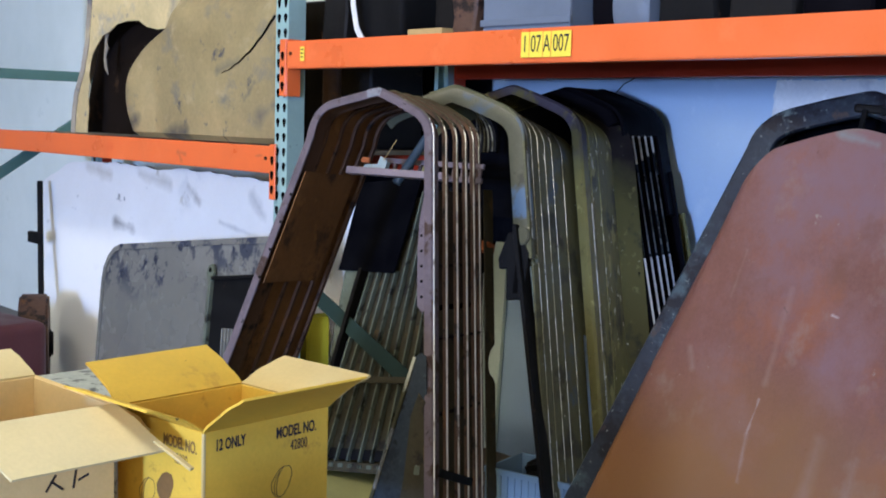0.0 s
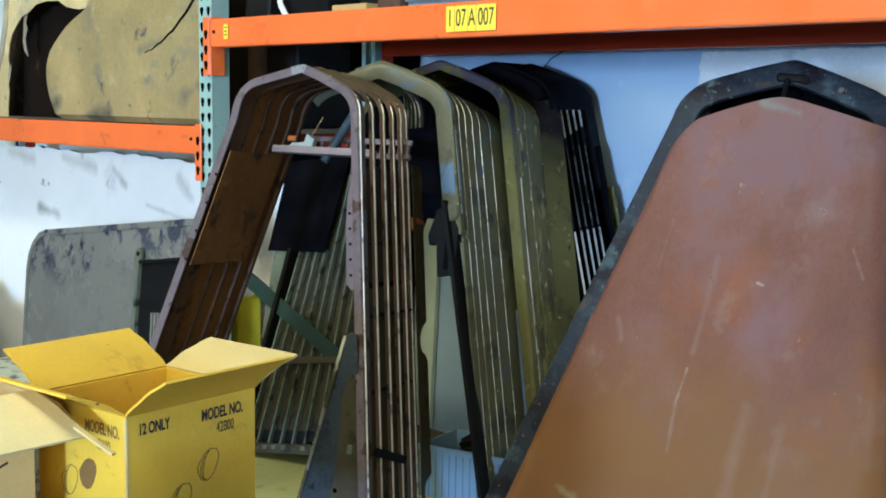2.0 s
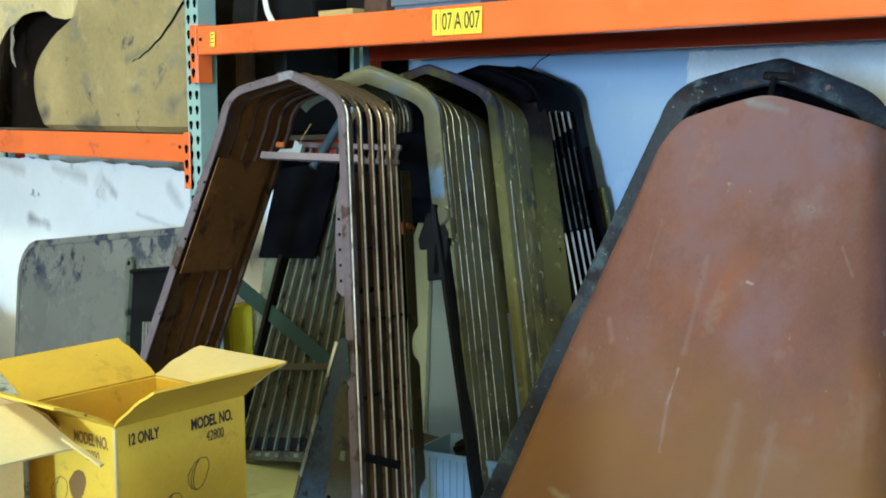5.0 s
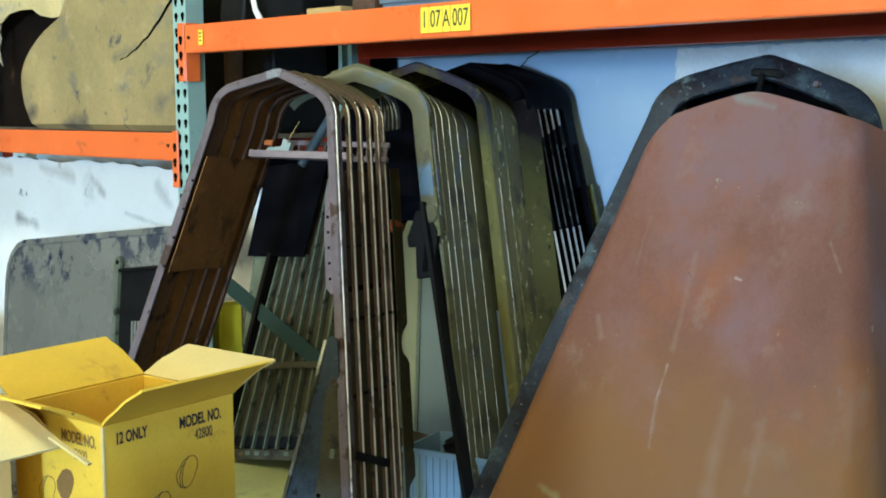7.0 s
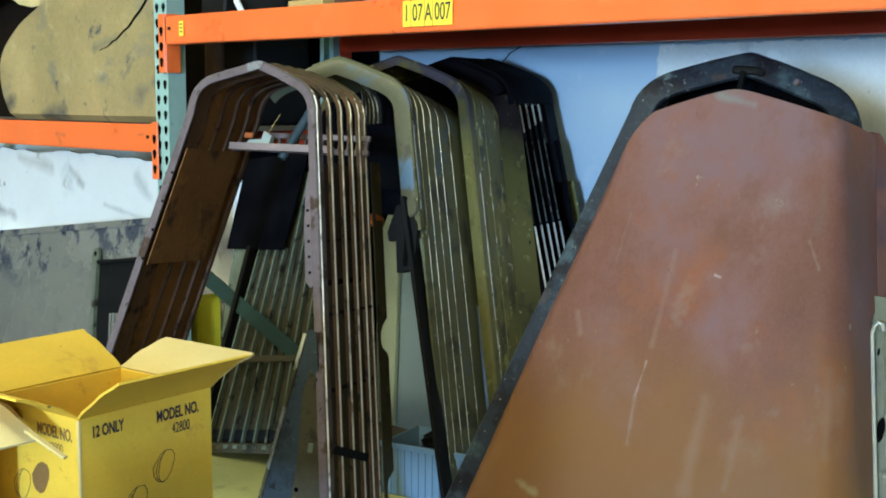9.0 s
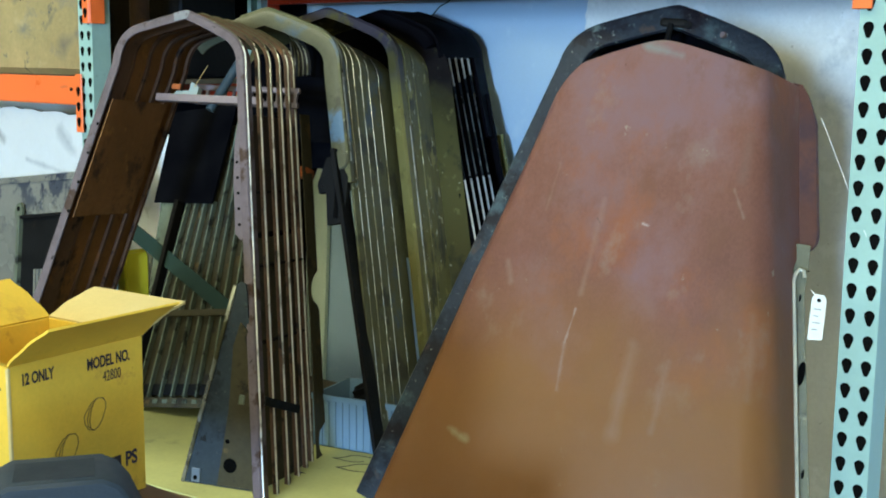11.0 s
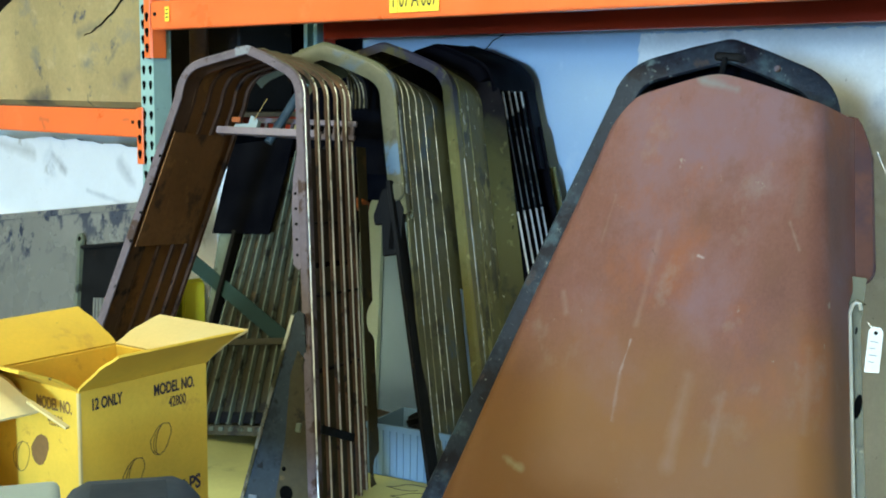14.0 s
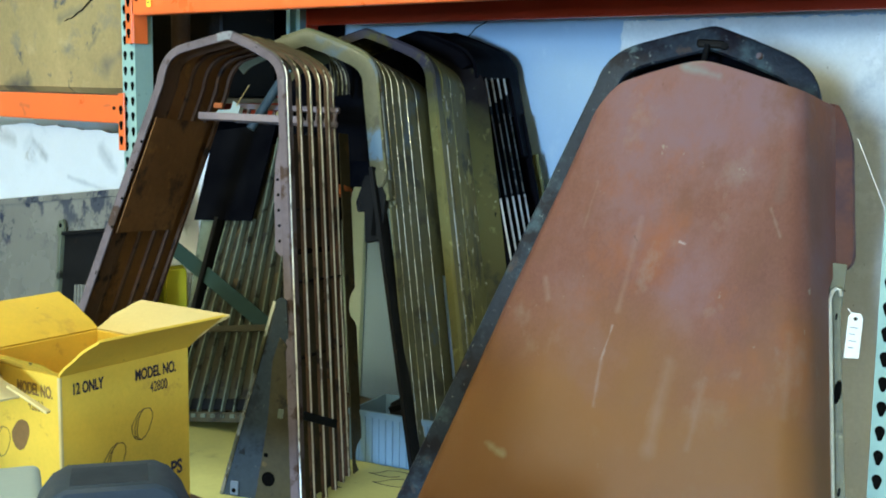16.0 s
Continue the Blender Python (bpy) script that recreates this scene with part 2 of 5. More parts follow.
# low: the ochre foot mixes paint with warm light put into the colour
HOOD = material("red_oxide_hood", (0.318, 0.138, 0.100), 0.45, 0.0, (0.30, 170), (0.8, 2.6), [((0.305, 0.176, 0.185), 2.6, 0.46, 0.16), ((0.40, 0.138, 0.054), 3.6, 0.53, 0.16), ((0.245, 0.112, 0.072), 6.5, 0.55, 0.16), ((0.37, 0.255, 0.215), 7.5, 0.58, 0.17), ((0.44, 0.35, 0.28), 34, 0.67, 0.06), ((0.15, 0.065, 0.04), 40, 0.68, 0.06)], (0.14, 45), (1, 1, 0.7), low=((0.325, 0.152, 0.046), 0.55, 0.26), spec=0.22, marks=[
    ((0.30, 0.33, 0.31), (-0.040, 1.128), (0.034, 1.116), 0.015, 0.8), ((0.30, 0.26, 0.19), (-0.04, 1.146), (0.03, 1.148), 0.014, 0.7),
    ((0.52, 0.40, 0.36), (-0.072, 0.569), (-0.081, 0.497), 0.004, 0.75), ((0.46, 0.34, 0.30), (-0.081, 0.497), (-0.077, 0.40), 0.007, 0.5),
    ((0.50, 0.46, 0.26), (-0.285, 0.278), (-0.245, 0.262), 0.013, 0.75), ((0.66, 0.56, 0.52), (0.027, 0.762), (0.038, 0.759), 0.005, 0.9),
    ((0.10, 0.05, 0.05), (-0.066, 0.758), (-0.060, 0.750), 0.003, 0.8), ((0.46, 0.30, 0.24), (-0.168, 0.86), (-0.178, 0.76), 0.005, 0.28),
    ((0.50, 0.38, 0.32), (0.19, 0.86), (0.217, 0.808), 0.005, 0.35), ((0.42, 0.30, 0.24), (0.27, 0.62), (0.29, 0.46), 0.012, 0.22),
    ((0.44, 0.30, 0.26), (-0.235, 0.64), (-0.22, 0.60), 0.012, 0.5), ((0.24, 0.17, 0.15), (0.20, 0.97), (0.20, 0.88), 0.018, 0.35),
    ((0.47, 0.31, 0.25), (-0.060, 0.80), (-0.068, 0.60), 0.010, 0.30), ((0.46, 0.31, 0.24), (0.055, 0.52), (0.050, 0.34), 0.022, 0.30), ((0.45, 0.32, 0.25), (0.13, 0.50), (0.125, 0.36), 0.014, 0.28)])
BEAD = material("bright_bead", (0.62, 0.60, 0.50), 0.35, 0.6, (0.3, 60), (0.4, 12))
FLAP = material("purple_brown_steel", (0.105, 0.043, 0.032), 0.5, 0.0, (0.25, 60), (0.5, 6), [((0.065, 0.033, 0.036), 7, 0.54, 0.12), ((0.14, 0.06, 0.03), 5, 0.58, 0.12)], (0.2, 70), spec=0.15)
SLAT = material("grey_green_slat", (0.105, 0.120, 0.085), 0.6, 0.0, (0.4, 60), (0.7, 8), [((0.016, 0.017, 0.012), 14, 0.55, 0.06)], (0.25, 80), spec=0.2)
BLUEPANEL = material("mottled_blue_panel", (0.024, 0.035, 0.046), 0.6, 0.0, (0.5, 60), (0.8, 9), [((0.014, 0.018, 0.024), 9, 0.55, 0.08), ((0.052, 0.070, 0.078), 13, 0.57, 0.08), ((0.048, 0.038, 0.022), 5, 0.57, 0.08), ((0.13, 0.13, 0.11), 34, 0.64, 0.04), ((0.006, 0.006, 0.007), 26, 0.60, 0.05)], (0.5, 50), spec=0.25)
BRASSY = material("brown_stained_steel", (0.048, 0.039, 0.018), 0.65, 0.0, (0.4, 60), (0.6, 12), [((0.016, 0.013, 0.010), 16, 0.55, 0.08), ((0.10, 0.065, 0.024), 18, 0.60, 0.06)], (0.35, 60), spec=0.25)
CARTON = material("yellow_carton", (0.76, 0.485, 0.050), 0.68, 0, (0.14, 130), (0.3, 5), [((0.46, 0.25, 0.045), 8, 0.62, 0.12), ((0.60, 0.35, 0.045), 22, 0.62, 0.08), ((0.20, 0.13, 0.04), 40, 0.70, 0.03)], (0.18, 160))
KRAFT = material("kraft_carton", (0.76, 0.56, 0.25), 0.75, 0, (0.12, 130), (0.16, 6), [((0.50, 0.34, 0.13), 10, 0.70, 0.06)], (0.15, 160))
CARTONIN = material("carton_inside", (0.78, 0.56, 0.11), 0.75, 0, (0.10, 130), (0.2, 5), [((0.46, 0.29, 0.06), 10, 0.64, 0.08)], (0.12, 160))
CREAM = material("carton_flap_cream", (0.62, 0.475, 0.20), 0.75, 0, (0.12, 130), (0.2, 5), [((0.46, 0.34, 0.14), 10, 0.64, 0.08)], (0.12, 160))
PALEKRAFT = material("pale_kraft", (0.74, 0.61, 0.31), 0.75, 0, (0.12, 130), (0.18, 5), [((0.56, 0.44, 0.20), 9, 0.66, 0.08)], (0.12, 160))
INK = material("black_ink", (0.03, 0.025, 0.03), 0.7)
# ink of the carton's left side, its contrast lowered for the shade there
SIDEINK = material("brown_side_ink", (0.24, 0.13, 0.04), 0.7, 0, (0.3, 90), (0.4, 30))
BLUEINK = material("blue_black_ink", (0.035, 0.028, 0.06), 0.7)
LABELY = material("yellow_label", (0.86, 0.66, 0.06), 0.5, 0, (0.05, 90), (0.06, 30))
PAPER = material("white_paper", (0.66, 0.66, 0.63), 0.8, 0, (0.05, 80), (0.08, 20))
YCARD = material("yellow_card", (0.54, 0.52, 0.20), 0.7, 0, (0.15, 90), (0.35, 5), [((0.36, 0.34, 0.14), 8, 0.62, 0.08)])
FOAM = material("white_board", (0.94, 0.93, 0.89), 0.7, 0, (0.08, 60), (0.12, 3), [((0.50, 0.46, 0.36), 4.5, 0.63, 0.08), ((0.34, 0.34, 0.34), 9, 0.66, 0.05), ((0.62, 0.63, 0.64), 2.2, 0.60, 0.16)], (0.25, 35), low=((0.95, 0.95, 0.93), 0.86, 0.25), marks=[((0.22, 0.21, 0.19), (-1.98, 0.905), (-1.80, 0.88), 0.045, 0.75), ((0.40, 0.38, 0.32), (-1.75, 1.15), (-1.45, 1.12), 0.05, 0.6), ((0.30, 0.29, 0.26), (-1.28, 1.12), (-1.18, 1.05), 0.035, 0.7), ((0.36, 0.36, 0.36), (-0.75, 1.11), (-0.66, 1.03), 0.05, 0.7), ((0.34, 0.35, 0.37), (-0.46, 1.12), (-0.40, 1.02), 0.05, 0.7), ((0.40, 0.40, 0.40), (-1.0, 0.98), (-0.62, 0.93), 0.018, 0.55), ((0.50, 0.46, 0.38), (-2.30, 1.16), (-2.05, 1.13), 0.05, 0.6)])
GREYPANEL = material("grey_car_panel", (0.19, 0.185, 0.165), 0.24, 0.1, (0.2, 60), (0.4, 4), [((0.05, 0.055, 0.075), 7, 0.53, 0.06), ((0.025, 0.03, 0.055), 13, 0.56, 0.05)], (0.12, 50), coat=0.4, low=((0.175, 0.172, 0.150), 0.70, 0.16))
MUD = material("tan_dust_paint", (0.60, 0.475, 0.235), 0.72, 0, (0.25, 50), (0.5, 4), [((0.30, 0.28, 0.25), 4.2, 0.55, 0.14), ((0.15, 0.15, 0.17), 9, 0.62, 0.08), ((0.70, 0.58, 0.32), 7, 0.58, 0.12)], (0.35, 40), marks=[((0.06, 0.07, 0.10), (-0.40, 0.03), (-0.27, 0.07), 0.052, 0.9), ((0.09, 0.10, 0.12), (-0.06, 0.015), (0.12, 0.03), 0.045, 0.85), ((0.12, 0.13, 0.17), (0.66, 0.10), (0.78, 0.16), 0.07, 0.85), ((0.16, 0.17, 0.18), (0.36, 0.27), (0.50, 0.30), 0.03, 0.6), ((0.14, 0.14, 0.16), (-0.18, 0.42), (-0.14, 0.60), 0.045, 0.7), ((0.10, 0.10, 0.11), (0.405, 0.0), (0.41, 0.045), 0.010, 0.9), ((0.16, 0.16, 0.18), (0.56, 0.16), (0.62, 0.22), 0.02, 0.7)])
MUDGREY = material("grey_tan_dust", (0.30, 0.26, 0.20), 0.75, 0, (0.3, 50), (0.6, 5), [((0.50, 0.41, 0.24), 6, 0.55, 0.10), ((0.12, 0.12, 0.14), 8, 0.58, 0.08)], (0.4, 40))
MIDGREEN = material("grey_green_paint", (0.10, 0.20, 0.17), 0.5, 0, (0.1, 90), (0.3, 5))
PALESHEET = material("pale_wall_colour", (0.80, 0.88, 0.80), 0.75, 0, (0.08, 90), (0.2, 1.5), [((0.60, 0.68, 0.62), 3, 0.62, 0.12)], (0.12, 90))
CAVITY = material("brown_black_cavity", (0.010, 0.006, 0.004), 0.8, 0.0, (0.4, 50), (0.5, 8), [((0.04, 0.022, 0.012), 10, 0.60, 0.08)], (0.4, 60), spec=0.05)
MAROON = material("maroon_paint", (0.105, 0.035, 0.038), 0.5, 0, (0.2, 60), (0.3, 5))
CRATE = material("grey_blue_plastic", (0.18, 0.275, 0.375), 0.5, 0, (0.08, 90), (0.12, 6))
RUBBER = material("black_plastic_case", (0.019, 0.029, 0.043), 0.5, 0, (0.15, 200), (0.25, 10), (), (0.2, 240))
GRIPSHADE = material("grip_shade_plastic", (0.010, 0.016, 0.027), 0.6, 0, (0.15, 200), (0.25, 10))
GREYLID = material("grey_plastic", (0.30, 0.35, 0.34), 0.5, 0, (0.08, 90), (0.12, 6))
DARKJUNK = material("dark_grimy_steel", (0.007, 0.006, 0.0055), 0.6, 0.0, (0.4, 50), (0.5, 8), [((0.05, 0.03, 0.018), 10, 0.64, 0.06)], (0.4, 60), spec=0.15)
BIN = material("blue_grey_bin", (0.13, 0.16, 0.205), 0.5, 0, (0.1, 60), (0.2, 6))
PALEGREEN = material("pale_green_paint", (0.72, 0.80, 0.64), 0.5, 0, (0.08, 60), (0.15, 6))
REDLEAD = material("orange_rust", (0.32, 0.085, 0.02), 0.7, 0, (0.3, 60), (0.4, 20))
YPLASTIC = material("yellow_plastic", (0.66, 0.56, 0.03), 0.45, 0, (0.05, 60), (0.12, 8))
WOODBLOCK = material("pale_wood", (0.46, 0.31, 0.12), 0.65, 0, (0.3, 40), (0.25, 8), (), (0.2, 70), (1, 6, 6))
NEWS = material("printed_sheet", (0.42, 0.45, 0.38), 0.7, 0, (0.5, 70), (0.4, 25), [((0.10, 0.11, 0.10), 30, 0.55, 0.05)])
STRING = material("white_string", (0.8, 0.8, 0.78), 0.8)


# ---------------------------------------------------------------- mesh tools
def mesh_of(bm, name, mat, smooth=True, angle=35):
    bm.normal_update()
    bmesh.ops.recalc_face_normals(bm, faces=bm.faces)
    me = bpy.data.meshes.new(name)
    bm.to_mesh(me)
    bm.free()
    me.materials.append(mat)
    if smooth:
        for p in me.polygons:
            p.use_smooth = True
        me.set_sharp_from_angle(angle=radians(angle))
    return me


def part(name, bm, mat, parent, label="", m=None):
    """Links a bmesh as one mesh object under a thing or part."""
    ob = new(name, mesh_of(bm, name, mat))
    ob.parent = parent
    if m is not None:
        ob.matrix_basis = m
    return tagged(ob, label) if label else ob


def thing(name, m, label, category, group="", kind=""):
    ob = new(name)
    ob.empty_display_size = 0.05
    ob.matrix_basis = m
    return tagged(ob, label, category, group, kind)


def solid(name, bm, mat, m, label, category, group="", kind=""):
    ob = new(name, mesh_of(bm, name, mat))
    ob.matrix_basis = m
    return tagged(ob, label, category, group, kind)


def box(lo, hi, bevel=0.0, bm=None, seg=2):
    own = bmesh.new()
    bmesh.ops.create_cube(own, size=1.0)
    size = [hi[k] - lo[k] for k in range(3)]
    mid = [(hi[k] + lo[k]) / 2 for k in range(3)]
    for v in own.verts:
        v.co = Vector([v.co[k] * size[k] + mid[k] for k in range(3)])
    if bevel > 0:
        bmesh.ops.bevel(own, geom=own.edges[:], offset=bevel, segments=seg, affect="EDGES", profile=0.6)
    if bm is None:
        return own
    return add(bm, own)


def add(bm, other, m=None):
    tmp = bpy.data.meshes.new("tmp")
    other.to_mesh(tmp)
    other.free()
    if m is not None:
        tmp.transform(m)
    bm.from_mesh(tmp)
    bpy.data.meshes.remove(tmp)
    return bm


def cyl(r, h, seg=20, r2=None, bevel=0.0):
    bm = bmesh.new()
    bmesh.ops.create_cone(bm, cap_ends=True, segments=seg, radius1=r, radius2=r if r2 is None else r2, depth=h)
    if bevel:
        es = [e for e in bm.edges if abs(e.verts[0].co.z - e.verts[1].co.z) < 1e-6]
        bmesh.ops.bevel(bm, geom=es, offset=bevel, segments=2, affect="EDGES")
    return bm


def rod(a, b, r, seg=8, bm=None):
    a, b = Vector(a), Vector(b)
    one = cyl(r, (b - a).length, seg)
    m = Matrix.Translation((a + b) / 2) @ (b - a).to_track_quat("Z", "Y").to_matrix().to_4x4()
    return add(bm if bm is not None else bmesh.new(), one, m)


def bar_between(a, b, w, d, bm=None, up=(0, 0, 1)):
    """A square-edged bar from a to b: w across, d deep."""
    a, b = Vector(a), Vector(b)
    one = box((-w / 2, -d / 2, -(b - a).length / 2), (w / 2, d / 2, (b - a).length / 2), min(w, d) * 0.12, seg=1)
    m = Matrix.Translation((a + b) / 2) @ (b - a).to_track_quat("Z", "Y").to_matrix().to_4x4()
    return add(bm if bm is not None else bmesh.new(), one, m)


def prism(outline, y0, y1, bm=None):
    """A flat sheet with the outline (x, z), from y0 to y1."""
    bm = bm if bm is not None else bmesh.new()
    a = [bm.verts.new((x, y0, z)) for x, z in outline]
    b = [bm.verts.new((x, y1, z)) for x, z in outline]
    bm.faces.new(a)
    bm.faces.new(b[::-1])
    k = len(a)
    for i in range(k):
        bm.faces.new((a[i], b[i], b[(i + 1) % k], a[(i + 1) % k]))
    return bm


def rounded(x0, z0, x1, z1, r, n=6):
    """A rectangle with rounded corners; r: radii of the corners from the lower left, counter-clockwise."""
    out = []
    for (cx, cz, sx, sz), rad in zip(((x0, z0, 1, 1), (x1, z0, -1, 1), (x1, z1, -1, -1), (x0, z1, 1, -1)), r):
        start = {(1, 1): 180, (-1, 1): 270, (-1, -1): 0, (1, -1): 90}[(sx, sz)]
        for k in range(n + 1):
            a = radians(start + 90 * k / n)
            out.append((cx + sx * rad + rad * math.cos(a), cz + sz * rad + rad * math.sin(a)))
            if rad == 0:
                break
    return out


def text_mesh(body, size, depth=0.0006, squeeze=1.0, bold=0.0):
    c = bpy.data.curves.new("text", "FONT")
    c.body, c.size, c.extrude, c.align_x, c.align_y = body, 1.0, depth / size, "CENTER", "CENTER"
    c.offset = bold / size
    ob = bpy.data.objects.new("text", c)
    me = bpy.data.meshes.new_from_object(ob)
    bm = bmesh.new()
    bm.from_mesh(me)
    bmesh.ops.remove_doubles(bm, verts=bm.verts, dist=1e-5)
    for v in bm.verts:
        v.co *= size
        v.co.x *= squeeze
    bpy.data.objects.remove(ob)
    bpy.data.curves.remove(c)
    bpy.data.meshes.remove(me)
    return bm


# ---------------------------------------------------------------- the room
def wall(name, lo, hi, mat, label):
    return tagged(solid(name, box(lo, hi), mat, Matrix(), label, "wall"), kind="structure")


tagged(solid("floor", box((-8.0, -14.2, -0.15), (10.2, 1.3, 0.0)), CONCRETE, Matrix(), "grey concrete warehouse floor", "floor"), kind="structure")
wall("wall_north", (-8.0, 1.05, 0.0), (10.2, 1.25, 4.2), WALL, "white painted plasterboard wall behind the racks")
wall("wall_east", (10.0, -14.0, 0.0), (10.2, 1.05, 4.2), ROOM, "painted block wall")
wall("wall_west", (-8.0, -14.0, 0.0), (-7.8, 1.05, 4.2), ROOM, "painted block wall")
sw = bmesh.new()
for lo, hi in (((-8.0, -14.2, 0), (5.2, -14.0, 4.2)), ((7.3, -14.2, 0), (10.2, -14.0, 4.2)), ((5.2, -14.2, 2.8), (7.3, -14.0, 4.2)), ((5.2, -14.2, 0), (7.3, -14.0, 0.7))):
    box(lo, hi, 0, sw)
tagged(solid("wall_south", sw, ROOM, Matrix(), "painted block wall with an open loading door", "wall"), kind="structure")
tagged(solid("ceiling", box((-8.0, -14.2, 4.2), (10.2, 1.3, 4.3)), CEIL, Matrix(), "off-white warehouse ceiling", "ceiling"), kind="structure")
torn = random.Random(5)
edge = [(2.9 - k * 0.007, 1.604 + torn.uniform(-0.0035, 0.0025) + 0.004 * noise.noise((k * 0.13, 0, 0))) for k in range(1, 232)]
side = [(1.272 + torn.uniform(-0.008, 0.008) + 0.014 * noise.noise((0, k * 0.2, 0)), 1.595 - 0.02 * k) for k in range(58)]
plaster = tagged(solid("plaster_patch", prism([(2.9, 0.02), (2.9, 1.605)] + edge + side + [(1.28, 0.02)], 1.044, 1.0495), WALLP, Matrix(), "bare white plaster patch with a torn edge", "wall"), kind="structure")
# thin sheet added over the wall to make the left bay paler
tagged(solid("wall_lining", box((-7.8, 1.030, 0.0), (-0.80, 1.046, 4.2), 0.002), PALESHEET, Matrix(), "pale green-white sheet added over the wall of the left bay", "wall"), kind="structure")
crack = bmesh.new()
cr = [(0.70, 1.622), (0.672, 1.606), (0.64, 1.594), (0.622, 1.576), (0.598, 1.558)]
for (xa, za), (xb, zb) in zip(cr, cr[1:]):
    bar_between((xa, 1.049, za), (xb, 1.049, zb), 0.0014, 0.004, crack)
solid("wall_crack", crack, HOLE, Matrix(), "thin dark crack in the white wall", "crack", kind="structure")

# ---------------------------------------------------------------- pallet rack
PITCH = 0.0508


def teardrop():
    """One slot as a dark recess, proud of the post by half a millimetre."""
    pts = [(0.0108 * math.cos(radians(a)), 0.004 + 0.0108 * math.sin(radians(a))) for a in range(-30, 211, 24)]
    pts += [(-0.0055, -0.012), (-0.003, -0.0165), (0.003, -0.0165), (0.0055, -0.012)]
    return prism(pts, -0.0006, 0.0006)


SLOT = mesh_of(teardrop(), "slot", HOLE)


def post(name, parent, x, y, front, top=3.0, phase=0.0, slots=(0.3, 2.2)):
    """A channel post with two rows of slots in the face and plain sides."""
    s = 1 if front else -1
    w, d, t = 0.038, 0.07, 0.003
    sec = [(-w, 0), (w, 0), (w, d), (0.018, d), (0.018, d - t), (w - t, d - t), (w - t, t), (-w + t, t), (-w + t, d - t), (-0.018, d - t), (-0.018, d), (-w, d)]
    bm = bmesh.new()
    lo = [bm.verts.new((x + a, y + s * b, 0.006)) for a, b in sec]
    hi = [bm.verts.new((x + a, y + s * b, top)) for a, b in sec]
    for i in range(12):
        bm.faces.new((lo[i], lo[(i + 1) % 12], hi[(i + 1) % 12], hi[i]))
    bm.faces.new(lo[::-1])
    bm.faces.new(hi)
    ob = part(name, bm, GREEN, parent)
    ya, yb = sorted((y - s * 0.02, y + s * 0.1))
    part("base_plate", box((x - 0.06, ya, 0.0), (x + 0.06, yb, 0.006)), GREEN, parent)
    if front:
        z = phase
        while z < slots[1]:
            if z > slots[0]:
                for sx in (-0.0195, 0.0195):
                    so = new("slot", SLOT)
                    so.parent = ob
                    so.location = (x + sx, y, z)
            z += PITCH
    return ob


def upright_frame(x, label, slots, phase, diagonals=((1.0, 0.40), (1.05, 1.53), (2.2, 1.65)), levels=(0.15, 1.0, 1.58, 2.3), wide=0.032, paint=None):
    paint = paint or DARKGREEN
    fr = thing("rack_upright", pose(x, 0, 0), label, "pallet rack", "pallet rack")
    post("post", fr, 0, 0, True, phase=phase, slots=slots)
    post("post", fr, 0, 0.80, False, phase=phase)
    for z in levels:
        part("brace", bar_between((0, 0.06, z), (0, 0.74, z), 0.028, wide), paint, fr)
    for za, zb in diagonals:
        part("brace", bar_between((0.001, 0.06, za - 0.03), (0.001, 0.74, zb), 0.028, wide), paint, fr)
    return fr


XR = 2.635
upright_frame(0.0, "green steel pallet rack upright frame with teardrop slots", (0.4, 1.95), 0.404, ((0.92, 0.345), (2.2, 1.75)), (0.15, 2.3))
upright_frame(XR, "green steel pallet rack upright frame with teardrop slots", (0.3, 1.75), 0.404, ((2.2, 1.75),), (0.15, 2.3))
upright_frame(-3.0, "green steel pallet rack upright frame with teardrop slots", (1.0, 1.1), 0.404, ((1.04, 1.452),), (0.15, 1.63), 0.055, MIDGREEN)


